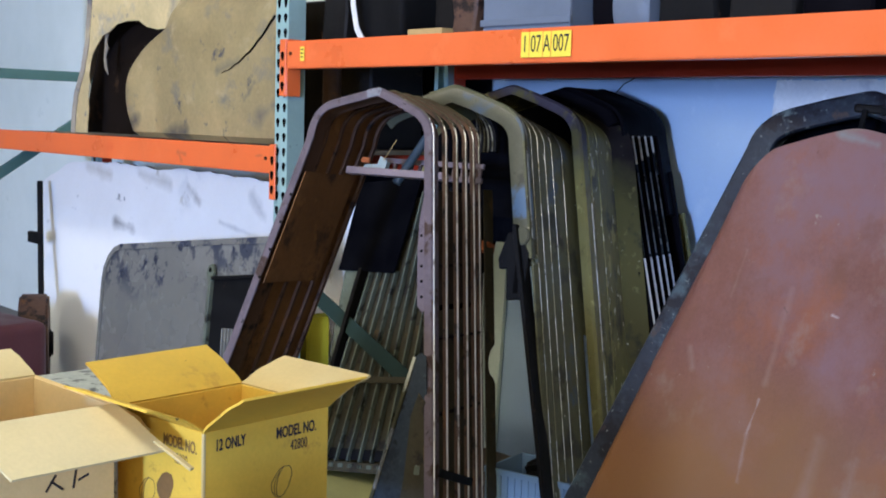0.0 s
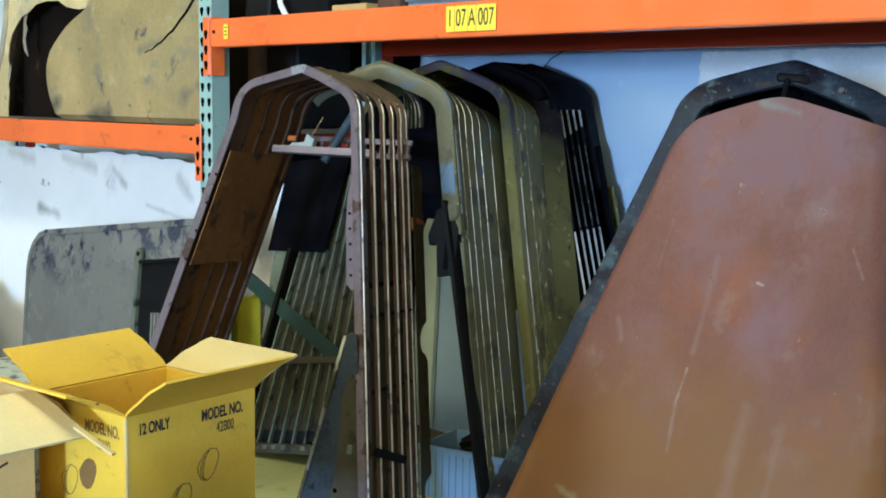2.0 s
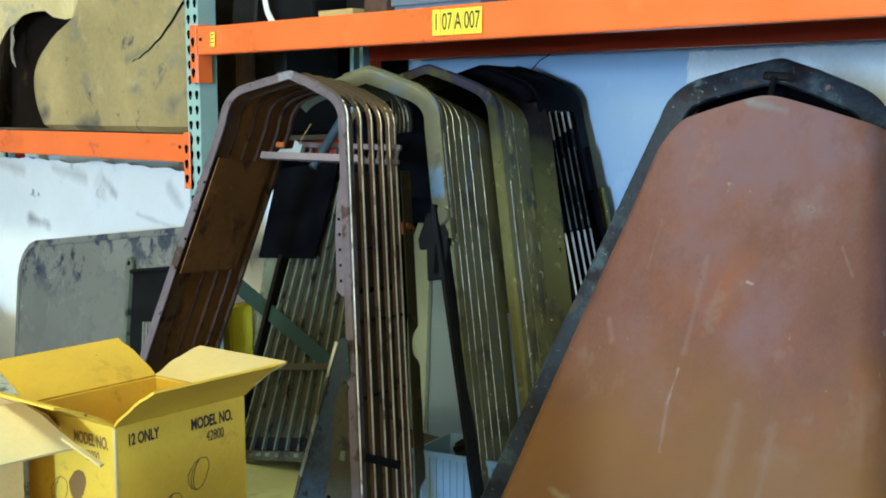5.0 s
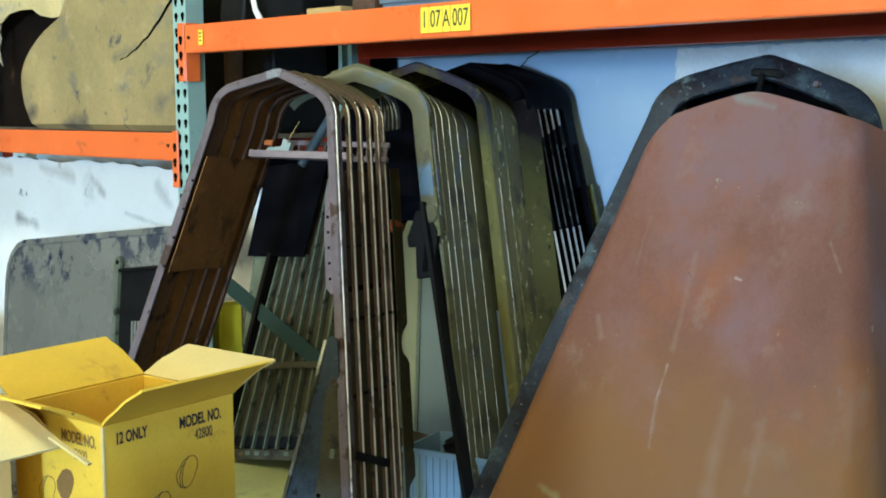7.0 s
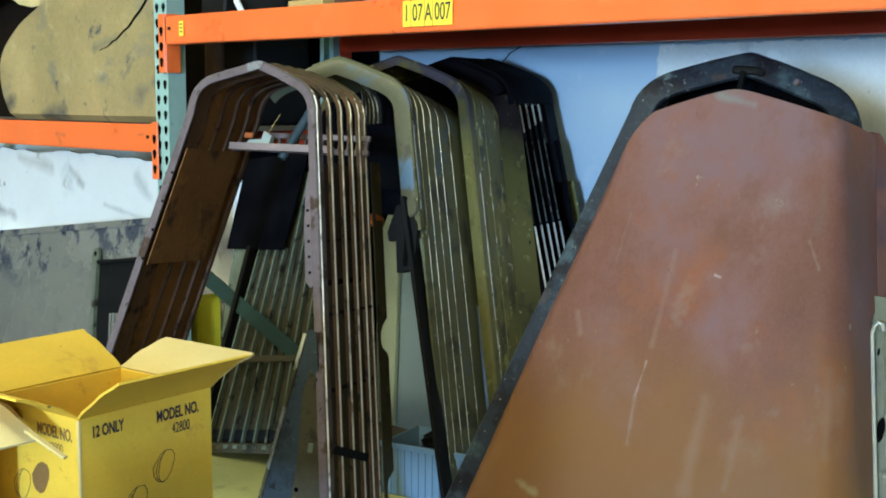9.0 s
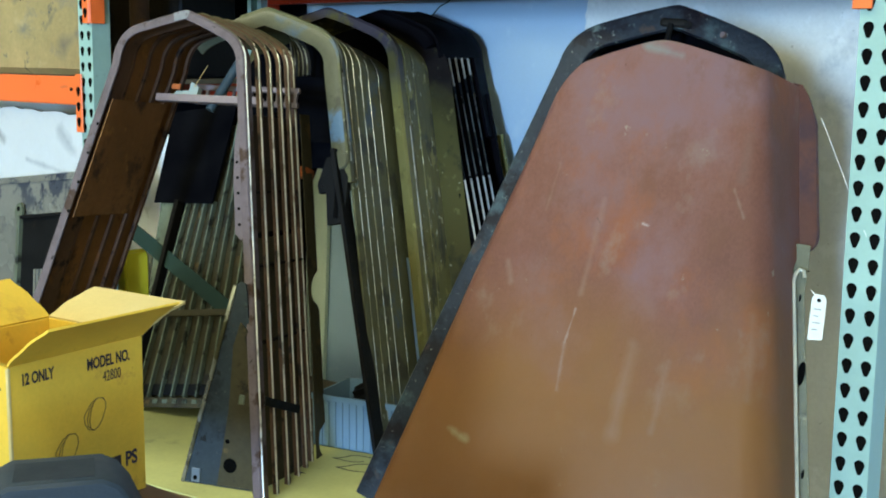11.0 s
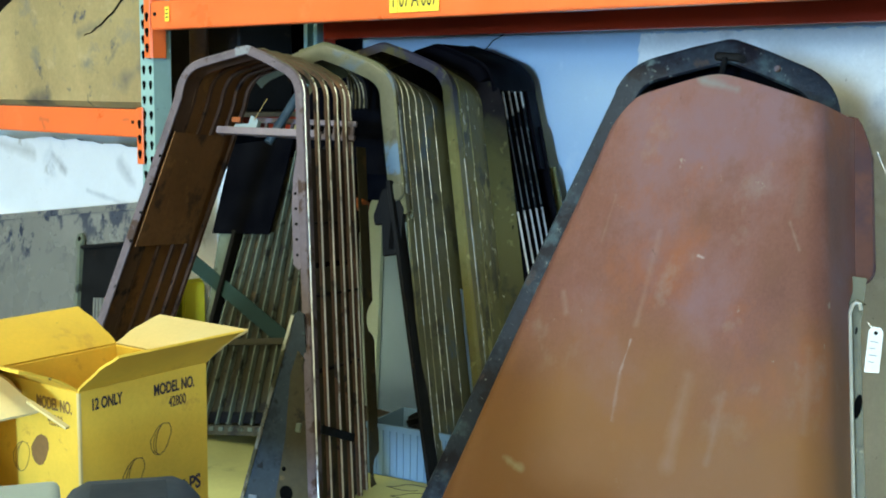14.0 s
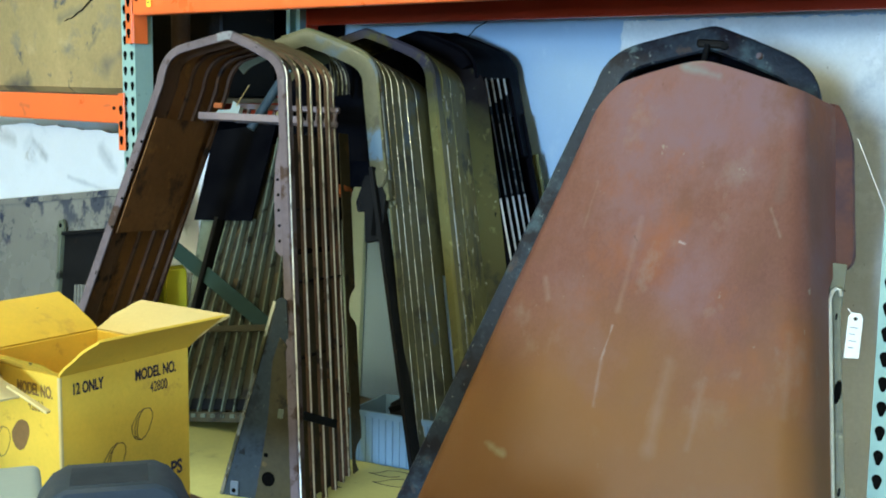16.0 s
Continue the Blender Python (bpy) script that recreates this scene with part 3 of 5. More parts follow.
def rack_beam(x0, x1, z0, z1, front, label, paint=None):
    paint = paint or ORANGE
    bm = bmesh.new()
    y = -0.012 if front else 0.812
    s = 1 if front else -1
    b = thing("rack_beam", pose((x0 + x1) / 2, y, z0), label, "rack beam", "pallet rack")
    half = (x1 - x0) / 2
    h = z1 - z0
    prof = [(0, 0), (0.052 * s, 0), (0.052 * s, h - 0.035), (0.03 * s, h - 0.035), (0.03 * s, h), (0, h)]
    if s < 0:
        prof = prof[::-1]
    vs = [[bm.verts.new((x, py, pz)) for py, pz in prof] for x in (-half, half)]
    for i in range(6):
        bm.faces.new((vs[0][i], vs[1][i], vs[1][(i + 1) % 6], vs[0][(i + 1) % 6]))
    bm.faces.new(vs[0][::-1])
    bm.faces.new(vs[1])
    bmesh.ops.bevel(bm, geom=[e for e in bm.edges if abs(e.verts[0].co.x - e.verts[1].co.x) > 1], offset=0.004, segments=2, affect="EDGES")
    part("beam_body", bm, paint, b)
    for sx in (-1, 1):
        pl = bmesh.new()
        xa, xb = sorted((sx * (half - 0.004), sx * (half + 0.032)))
        box((xa, -0.004 if s > 0 else -0.002, h - 0.185), (xb, 0.002 if s > 0 else 0.004, h + 0.008), 0.0015, pl, 1)
        xa, xb = sorted((sx * (half - 0.008), sx * (half - 0.002)))
        box((xa, min(0, s * 0.056), h - 0.185), (xb, max(0, s * 0.056), h + 0.008), 0.001, pl, 1)
        op = part("end_plate", pl, paint, b, "orange end connector with slots")
        if front:
            for k in range(3):
                so = new("slot", SLOT)
                so.parent = op
                so.location = (sx * (half + 0.014), -0.0045, h - 0.15 + k * 0.0508)
        part("rivet", add(bmesh.new(), cyl(0.006, 0.006, 12), Matrix.Translation((sx * (half - 0.03), -0.002, h * 0.55)) @ pose(0, 0, 0, 90)), DARKJUNK, b)
    return b


ZB, ZT = 1.602, 1.694
beam = rack_beam(0.042, XR - 0.042, ZB, ZT, True, "orange painted steel rack beam with a yellow location label")
rack_beam(0.042, XR - 0.042, ZB, ZT, False, "steel rack beam at the back of the shelf, coloured dark red for its shade", SHADEBEAM)
rack_beam(-3.0 + 0.042, -0.042, 1.241, 1.336, True, "orange painted steel rack beam, scuffed and stained", STAINEDORANGE)
rack_beam(-3.0 + 0.042, -0.042, 1.241, 1.336, False, "steel rack beam at the back of the shelf, coloured dark red for its shade", SHADEBEAM)

# location label: separate printed squares in a row
lab = thing("shelf_label", pose(1.268, -0.0165, 1.650), "yellow shelf location label with black characters", "label")
lx = -0.092
for ch in ("1", "07", "A", "007"):
    w = {1: 0.032, 2: 0.050, 3: 0.072}[len(ch)]
    if ch == "A":
        w = 0.030
    tile = part("sticker", box((lx, -0.0012, -0.034), (lx + w - 0.002, 0.0, 0.034), 0.0006, seg=1), LABELY, lab)
    part("lettering", text_mesh(ch, 0.064, 0.0004, 0.60), INK, tile, "black characters " + ch, pose(lx + w / 2 - 0.001, -0.0016, 0, 90))
    lx += w
lab2 = thing("shelf_label", pose(0.146, -0.0165, 1.650), "small yellow sticker with a black mark", "label")
t2 = part("sticker", box((-0.012, -0.0012, -0.024), (0.012, 0.0, 0.024), 0.0006, seg=1), LABELY, lab2)
for k in range(3):
    part("mark", box((-0.007, -0.0016, 0.012 - k * 0.012), (0.006, -0.0012, 0.016 - k * 0.012)), INK, t2)

# decks
# rear part, unseen, carried to the wall to block the tube light above
solid("shelf_deck", box((0.045, 0.045, 1.665), (XR - 0.045, 1.03, 1.683), 0.002), PLY, Matrix(), "old plywood deck lying in the rack beams", "shelf")
solid("shelf_deck", box((-3.0 + 0.045, 0.045, 1.307), (-0.045, 0.75, 1.325), 0.002), PLY, Matrix(), "old plywood deck lying in the rack beams", "shelf")
DECK = 0.33
dk = thing("low_platform", pose(1.3, 0.0, 0.0), "low plywood platform on timber bearers", "platform")
part("deck_sheet", box((-1.22, -0.95, DECK - 0.025), (1.22, 0.46, DECK), 0.003), PLY, dk)
for yy in (-0.9, -0.45, 0.0, 0.40):
    part("bearer", box((-1.2, yy - 0.045, 0.0), (1.2, yy + 0.045, DECK - 0.025), 0.004), TABLEWOOD, dk)


# ---------------------------------------------------------------- arched grille shells
def arch(w, s, slope, foot, n=7, square=0.0, trim=0.0, flare=1.0):
    """The outline of an arched shell, apex at the origin: from the left foot over the peak to the right foot, as (x, z).
    square: how much fuller the left shoulder is; trim and flare: the right leg drawn in, and its slope."""

    def half(q, sl):
        mix2 = lambda u, v: (w * (u[0] + (v[0] - u[0]) * q), s * (u[1] + (v[1] - u[1]) * q))
        out = [(0.0, 0.0), (0.05 * w, -0.012 * s), mix2((0.33, -0.15), (0.36, -0.13)), mix2((0.62, -0.32), (0.68, -0.26))]
        a, c, b = out[-1], mix2((0.96, -0.50), (1.02, -0.40)), (w, -s)
        for k in range(1, n + 1):
            t = k / n
            out.append(tuple((1 - t) ** 2 * a[i] + 2 * t * (1 - t) * c[i] + t * t * b[i] for i in (0, 1)))
        m = 6
        for k in range(1, m + 1):
            z = -s - (foot - s) * k / m
            out.append((w + sl * (-z - s), z))
        return out

    left = half(square, slope)
    right = [(x - trim * min(1.0, x / w), z) for x, z in half(0.0, slope * flare)]
    return [(-x, z) for x, z in left[:0:-1]] + right


def sweep(prof, section, bm=None, up=0.0, side=1.0):
    """A closed section of (outward, depth) drawn along an outline of (x, z)."""
    bm = bm if bm is not None else bmesh.new()
    k = len(prof)
    rings = []
    for i, (x, z) in enumerate(prof):
        a, b = prof[max(i - 1, 0)], prof[min(i + 1, k - 1)]
        dx, dz = b[0] - a[0], b[1] - a[1]
        ln = math.hypot(dx, dz)
        nx, nz = -dz / ln, dx / ln
        rings.append([bm.verts.new((x + nx * o, y, z + nz * o + up)) for o, y in section])
    m = len(section)
    for ra, rb in zip(rings, rings[1:]):
        for j in range(m):
            bm.faces.new((ra[j], ra[(j + 1) % m], rb[(j + 1) % m], rb[j]))
    bm.faces.new(rings[0])
    bm.faces.new(rings[-1][::-1])
    return bm


def rect(o0, o1, y0, y1):
    return [(o0, y0), (o1, y0), (o1, y1), (o0, y1)]


def lip(o0, o1, y0, y1, r):
    return [(o0, y0), (o1 - r, y0), (o1 - 0.3 * r, y0 + 0.3 * r), (o1, y0 + r), (o1, y1), (o0, y1)]


def loft(sh, ys, foot, off, thick, shrink=0.0, keep=slice(None)):
    """A skin over the arch, or over the kept stretch of it, from depth to depth, which follows its rise."""
    bm = bmesh.new()
    rows = []
    for o in (off, off - thick):
        for y in ys:
            prof = sh.outline(y, -o + shrink * y, foot)
            rows.append([bm.verts.new((x, y, z + o)) for x, z in prof[keep]])
    k = len(ys)
    m = len(rows[0])
    for base in (0, k):
        for a, b in zip(rows[base:base + k], rows[base + 1:base + k]):
            for i in range(m - 1):
                bm.faces.new((a[i], a[i + 1], b[i + 1], b[i]))
    for a, b in ((rows[0], rows[k]), (rows[k - 1], rows[2 * k - 1])):
        for i in range(m - 1):
            bm.faces.new((a[i], a[i + 1], b[i + 1], b[i]))
    for i in (0, m - 1):
        for j in range(k - 1):
            bm.faces.new((rows[j][i], rows[j + 1][i], rows[k + j + 1][i], rows[k + j][i]))
    return bm


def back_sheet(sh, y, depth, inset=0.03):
    """An added sheet closing the upper part of an arch, for its shade."""
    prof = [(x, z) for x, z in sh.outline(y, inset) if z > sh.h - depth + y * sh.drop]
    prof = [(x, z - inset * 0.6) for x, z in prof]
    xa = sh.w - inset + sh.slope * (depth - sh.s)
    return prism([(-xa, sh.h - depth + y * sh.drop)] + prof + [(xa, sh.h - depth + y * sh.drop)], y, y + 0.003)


class Shell:
    """Where an arched shell stands: its peak, turn, lean and tilt."""

    def __init__(self, peak, yaw, lean, tilt, w, s, slope, drop=0.0, square=0.0, trim=0.0, flare=1.0):
        self.m3 = Matrix.Rotation(radians(yaw), 3, "Z") @ Matrix.Rotation(radians(-lean), 3, "X") @ Matrix.Rotation(radians(tilt), 3, "Y")
        self.w, self.s, self.slope, self.lean, self.drop = w, s, slope, lean, drop
        self.uneven = {"square": square, "trim": trim, "flare": flare}
        self.h = (peak[2] - DECK - 0.002) / math.cos(radians(lean))
        self.base = Vector(peak) - self.m3 @ Vector((0, 0, self.h))
        self.m = Matrix.Translation(self.base) @ self.m3.to_4x4()

    def outline(self, y, shrink=0.0, foot=None):
        """The arch at a depth, its feet cut level with the ground."""
        f = self.h - y * (math.tan(radians(self.lean)) - self.drop)
        if foot is not None:
            f = min(f, foot)
        return [(x, z + self.h + y * self.drop) for x, z in arch(self.w - shrink, self.s, self.slope, f, **self.uneven)]


def grille_one():
    sh = Shell((0.895, -0.277, 1.527), 22, 17, 1.0, 0.205, 0.15, 0.20, drop=0.22, square=1.0, trim=0.009)
    g = thing("grille_shell", sh.m, "arched rusty brown radiator grille with chrome-edged bars, standing on the platform", "car grille", "row of grille shells")
    part("front_flange", sweep(sh.outline(0.0), [(-0.026, -0.002), (-0.022, -0.004), (-0.006, -0.004), (0.0, 0.002), (0.0, 0.03), (-0.004, 0.03), (-0.006, 0.004), (-0.026, 0.002)]), PINK, g, "pinkish primer-coated flange")
    H_ = sh.h
    for k, (y, nar) in enumerate(((0.0, 0.0), (0.075, 0.002), (0.145, 0.005), (0.21, 0.009), (0.27, 0.014), (0.32, 0.021))):
        o = sh.outline(y, nar)
        ob = part("bar", sweep(o, lip(-0.012, 0.0, y + 0.002, y + 0.014, 0.003)), RUST, g) if k else g
        strip = [(-0.001, y - 0.0005), (0.0016, y), (0.0024, y + 0.0015), (0.0024, y + 0.003), (0.0016, y + 0.0045), (-0.001, y + 0.005)]
        top = H_ + y * sh.drop - 0.075
        part("dull_strip", sweep([p for p in o if p[0] > (0.02 if k == 0 else -0.12) and p[1] > top - 0.02], strip), DIRTYBRASS, ob, "grimy edging over the crown")
        part("chrome_strip", sweep([p for p in o if p[0] > 0.0 and p[1] < top], strip), CHROME, ob, "worn chrome edging strip")
    mid = len(sh.outline(0.0)) // 2
    part("side_sheet", loft(sh, (0.03, 0.12, 0.21, 0.335), None, -0.001, 0.002, 0.04, slice(0, mid)), RUSTPLATE, g, "rusty sheet outside the bars")
    part("front_skirt", sweep([p for p in sh.outline(0.0) if p[0] < 0.0], [(-0.008, 0.03), (-0.001, 0.03), (-0.003, 0.078), (-0.010, 0.078)]), RUST, g, "rusty skirt behind the flange")
    part("weld_patch", sweep([(-0.036, H_ - 0.0095), (-0.010, H_ - 0.0030), (0.0, H_ - 0.001), (0.012, H_ - 0.0034)], rect(-0.024, -0.001, -0.0052, -0.003)), WELD, g, "bare grey weld at the peak")
    for sx in (1,):
        for za, wd in ((0.475, 0.012), (0.665, 0.03), (0.86, 0.02)):
            x = sh.w + sh.slope * (za - sh.s) - 0.009
            part("tie_rail", bar_between((sx * (x - 0.030), 0.02, H_ - za), (sx * (x - 0.034), 0.33, H_ - za + 0.31 * sh.drop), wd, 0.006), BLACKIRON, g)

    def side_plate(sx, za, zb, ya, yb, mat, inset):
        """A flat sheet along the inside of a leg."""
        xa, xb = (sh.w + sh.slope * (z - sh.s) - inset for z in (za, zb))
        bm = bmesh.new()
        vs = []
        for th in (0.0, -0.003):
            for x, z in ((xa, za), (xb, zb)):
                for y in (ya, yb):
                    vs.append(bm.verts.new((sx * (x + th), y, H_ - z + y * sh.drop)))
        for f in ((0, 1, 3, 2), (4, 6, 7, 5), (0, 4, 5, 1), (2, 3, 7, 6), (0, 2, 6, 4), (1, 5, 7, 3)):
            bm.faces.new([vs[i] for i in f])
        return part("cover_plate", bm, mat, g)

    tagged(side_plate(-1, 0.25, 0.575, 0.005, 0.27, RUSTPLATE, 0.036), "rusty brown sheet covering the bars")
    tagged(side_plate(1, 0.275, 0.585, 0.012, 0.335, LINERBROWN, 0.042), "dark brown sheet behind the bars")
    tagged(side_plate(1, 0.60, H_ - 0.03, 0.012, 0.335, BRASSY, 0.042), "stained brown lower sheet behind the bars")
    leg_x = lambda z: sh.w + sh.slope * (z - sh.s) - 0.009
    strip = [(leg_x(0.30) - 0.030, H_ - 0.30), (leg_x(0.30) - 0.024, H_ - 0.30), (leg_x(0.59) - 0.024, H_ - 0.59), (leg_x(0.59) - 0.032, H_ - 0.60), (leg_x(0.575) - 0.047, H_ - 0.585), (leg_x(0.44) - 0.048, H_ - 0.44), (leg_x(0.36) - 0.042, H_ - 0.36)]
    part("bolt_strip", prism(strip, 0.001, 0.004), PINK, g, "pinkish strip with bolt holes")
    for sx, zs in ((1, (0.40, 0.44, 0.48, 0.52, 0.56)), (-1, (0.32, 0.40, 0.48, 0.56))):
        for z in zs:
            x = sh.w + sh.slope * (z - sh.s) - (0.045 if sx > 0 else 0.024)
            part("bolt_hole", add(bmesh.new(), cyl(0.004, 0.002, 10), Matrix.Translation((sx * x, 0.0008 if sx > 0 else -0.0035, H_ - z)) @ pose(0, 0, 0, 90)), HOLE, g)
    # cross rails between the legs
    x = sh.w + sh.slope * 0.07
    part("cross_rail", box((-x + 0.10, 0.10, H_ - 0.222), (x - 0.02, 0.12, H_ - 0.202), 0.002), PALEPINK, g, "grey-pink cross rail")
    r = part("cross_rail", box((-x + 0.10, 0.300, H_ - 0.135), (x - 0.01, 0.313, H_ - 0.120), 0.002), PALEPINK, g, "slotted cross rail")
    for k in range(12):
        xx = -x + 0.11 + k * (2 * x - 0.13) / 11
        part("rung", box((xx - 0.004, 0.302, H_ - 0.162), (xx + 0.004, 0.311, H_ - 0.135), 0.0), PALEPINK, r)
    part("cross_rail", box((-x + 0.10, 0.300, H_ - 0.177), (x - 0.01, 0.313, H_ - 0.162), 0.002), PALEPINK, g)
    part("bracket", prism([(-x + 0.105, H_ - 0.20), (-x + 0.185, H_ - 0.20), (-x + 0.19, H_ - 0.165), (-x + 0.165, H_ - 0.150), (-x + 0.160, H_ - 0.175), (-x + 0.12, H_ - 0.178)], 0.165, 0.185), GREYLID, g, "grey bracket")
    part("duct", rod((-x + 0.19, 0.24, H_ - 0.21), (-x + 0.245, 0.27, H_ - 0.06), 0.013, 14), DUCT, g, "slate blue pipe")
    part("red_clip", box((-x + 0.112, 0.15, H_ - 0.176), (-x + 0.140, 0.16, H_ - 0.160), 0.004), REDLEAD, g, "small red clip")
    part("wire", rod((-x + 0.180, 0.16, H_ - 0.165), (-x + 0.205, 0.17, H_ - 0.10), 0.0012, 8), WOODBLOCK, g)
    # back flange with round bites out of its edge
    for sx in (1,):
        bm = bmesh.new()
        rows = []
        for k in range(61):
            z = 0.26 + k * (H_ - 0.26 - 0.03) / 60
            yb = 0.405
            for zc in (0.76, 1.17):
                d = abs(z - zc)
                if d < 0.045:
                    yb = min(yb, 0.405 - math.sqrt(0.045 ** 2 - d * d))
            xx = sx * (sh.w + sh.slope * (z - sh.s) - 0.026)
            rows.append([bm.verts.new((xx + dx, y, H_ - z + y * sh.drop)) for dx, y in ((0, 0.345), (0, yb), (-sx * 0.003, yb), (-sx * 0.003, 0.345))])
        for a, b in zip(rows, rows[1:]):
            for j in range(4):
                bm.faces.new((a[j], a[(j + 1) % 4], b[(j + 1) % 4], b[j]))
        bm.faces.new(rows[0])
        bm.faces.new(rows[-1][::-1])
        part("back_flange", bm, BRASSY, g, "stained brown back flange")
        xs = sx * (sh.w + sh.slope * 0.85 - 0.03)
        xs += sx * 0.029
        part("strap", bar_between((xs, 0.012, H_ - 0.99), (xs, 0.22, H_ - 1.005), 0.004, 0.022), BLACKIRON, g)
    part("clip", box((sh.w + sh.slope * 0.85 - 0.062, -0.010, H_ - 1.005), (sh.w + sh.slope * 0.85 - 0.048, -0.004, H_ - 0.982), 0.002), SLAT, g, "small bright clip")
    part("rust_lug", box((0.20, 0.36, H_ - 0.36), (0.235, 0.42, H_ - 0.33), 0.006), REDLEAD, g, "orange rusted lug")
    return g


def grille_two():
    sh = Shell((0.84, 0.049, 1.545), 15, 14, 0, 0.265, 0.165, 0.25, drop=0.12)
    g = thing("grille_shell", sh.m, "arched olive grille shell with chrome lines and a bare blue-grey flange", "car grille", "row of grille shells")
    H_ = sh.h
    part("front_flange", sweep([p for p in sh.outline(0.0, 0, 0.43) if p[0] > -0.25], [(-0.05, 0.0), (-0.02, -0.004), (0.0, 0.002), (0.004, 0.02), (0.0, 0.03), (-0.05, 0.004)]), OLIVEFLANGE, g, "olive and bare blue-grey rounded flange")
    part("inner_flange", sweep([p for p in sh.outline(0.03, 0.0, 0.49) if p[0] > -0.12], [(-0.035, 0.0), (0.0, 0.0), (0.003, 0.012), (0.0, 0.02), (-0.035, 0.02)]), OLIVE, g)
    xt, xi = sh.w + sh.slope * (0.43 - sh.s), sh.w + sh.slope * (0.49 - sh.s)
    part("flange_tip", add(bmesh.new(), cyl(0.0255, 0.012, 24, bevel=0.003), Matrix.Translation((xt - 0.0245, -0.004, H_ - 0.43)) @ pose(0, 0, 0, 90)), OLIVEFLANGE, g, "rounded end of the flange")
    part("flange_tip", add(bmesh.new(), cyl(0.019, 0.020, 24, bevel=0.003), Matrix.Translation((xi - 0.0165, 0.040, H_ - 0.488)) @ pose(0, 0, 0, 90)), OLIVE, g, "rounded end of the inner flange")
    part("flange_edge", sweep([p for p in sh.outline(0.0, 0, 0.43) if p[0] > 0.1], [(0.003, 0.004), (0.0052, 0.006), (0.0052, 0.009), (0.003, 0.011)]), DULLCHROME, g, "bright worn edge of the flange")
    part("side_skin", sweep([p for p in sh.outline(0.0, 0, 0.66) if p[0] > -0.2], [(-0.012, 0.02), (-0.006, 0.02), (0.0, 0.045), (0.0, 0.345), (-0.006, 0.345), (-0.006, 0.05)]), OLIVE, g, "olive painted skin with scratches")
    low_leg = [(sh.w + sh.slope * (z - sh.s), H_ - z) for z in (0.66, 0.8, 0.95, 1.1, H_ - 0.08)]
    part("leg_skin", sweep(low_leg, [(-0.012, 0.02), (-0.006, 0.02), (0.0, 0.045), (0.0, 0.300), (-0.006, 0.300), (-0.006, 0.05)]), OLIVE, g, "olive painted leg with scratches")
    for y in (0.040, 0.078, 0.122, 0.168, 0.235):
        part("chrome_strip", sweep([p for p in sh.outline(0.0) if p[0] > -0.2], [(0.0, y), (0.0016, y + 0.0006), (0.0016, y + 0.0015), (0.0, y + 0.002)]), DULLCHROME, g)
    for sx in (1,):
        xa, xb = (sh.w + sh.slope * (z - sh.s) for z in (0.40, H_ - 0.01))
        part("leg_bar", bar_between((sx * (xa - 0.038), 0.006, H_ - 0.40), (sx * (xb + 0.002), 0.006, 0.02), 0.058, 0.012), BLACKIRON, g, "black iron leg bar")
        clamp = [(xa - 0.062, H_ - 0.425), (xa - 0.030, H_ - 0.415), (xa + 0.012, H_ - 0.475), (xa + 0.018, H_ - 0.60), (xa - 0.034, H_ - 0.61), (xa - 0.050, H_ - 0.52), (xa - 0.072, H_ - 0.525), (xa - 0.080, H_ - 0.50)]
        part("bracket", prism(clamp, -0.004, 0.014), BLACKIRON, g, "black iron bracket")
        part("bracket_slot", prism([(xa - 0.022, H_ - 0.50), (xa - 0.008, H_ - 0.50), (xa - 0.004, H_ - 0.59), (xa - 0.018, H_ - 0.59)], -0.0055, -0.0035), HOLE, g)
        for dx, z in ((-0.012, 0.485), (0.004, 0.595), (-0.066, 0.505)):
            part("bolt", add(bmesh.new(), cyl(0.004, 0.006, 10), Matrix.Translation((sx * (xa + dx), -0.005, H_ - z)) @ pose(0, 0, 0, 90)), DARKJUNK, g)
    for k in range(5):
        y = 0.035 + 0.020 * k
        o = [(x, z - 0.022) for x, z in sh.outline(y, 0.060 + 1.35 * y) if x > 0.03 and z > H_ - 0.165]
        ob = part("inner_bar", sweep(o, rect(-0.016, -0.004, y, y + 0.008)), BLACKIRON, g)
        part("chrome_strip", sweep(o, [(-0.0170, y - 0.0010), (-0.0135, y - 0.0010), (-0.0135, y + 0.002), (-0.0170, y + 0.002)]), DULLCHROME, ob, "chrome inner edge")
    part("back_sheet", back_sheet(sh, 0.27, 0.37), BLUEBLACK, g, "black sheet added for the shade inside the arch")
    return g


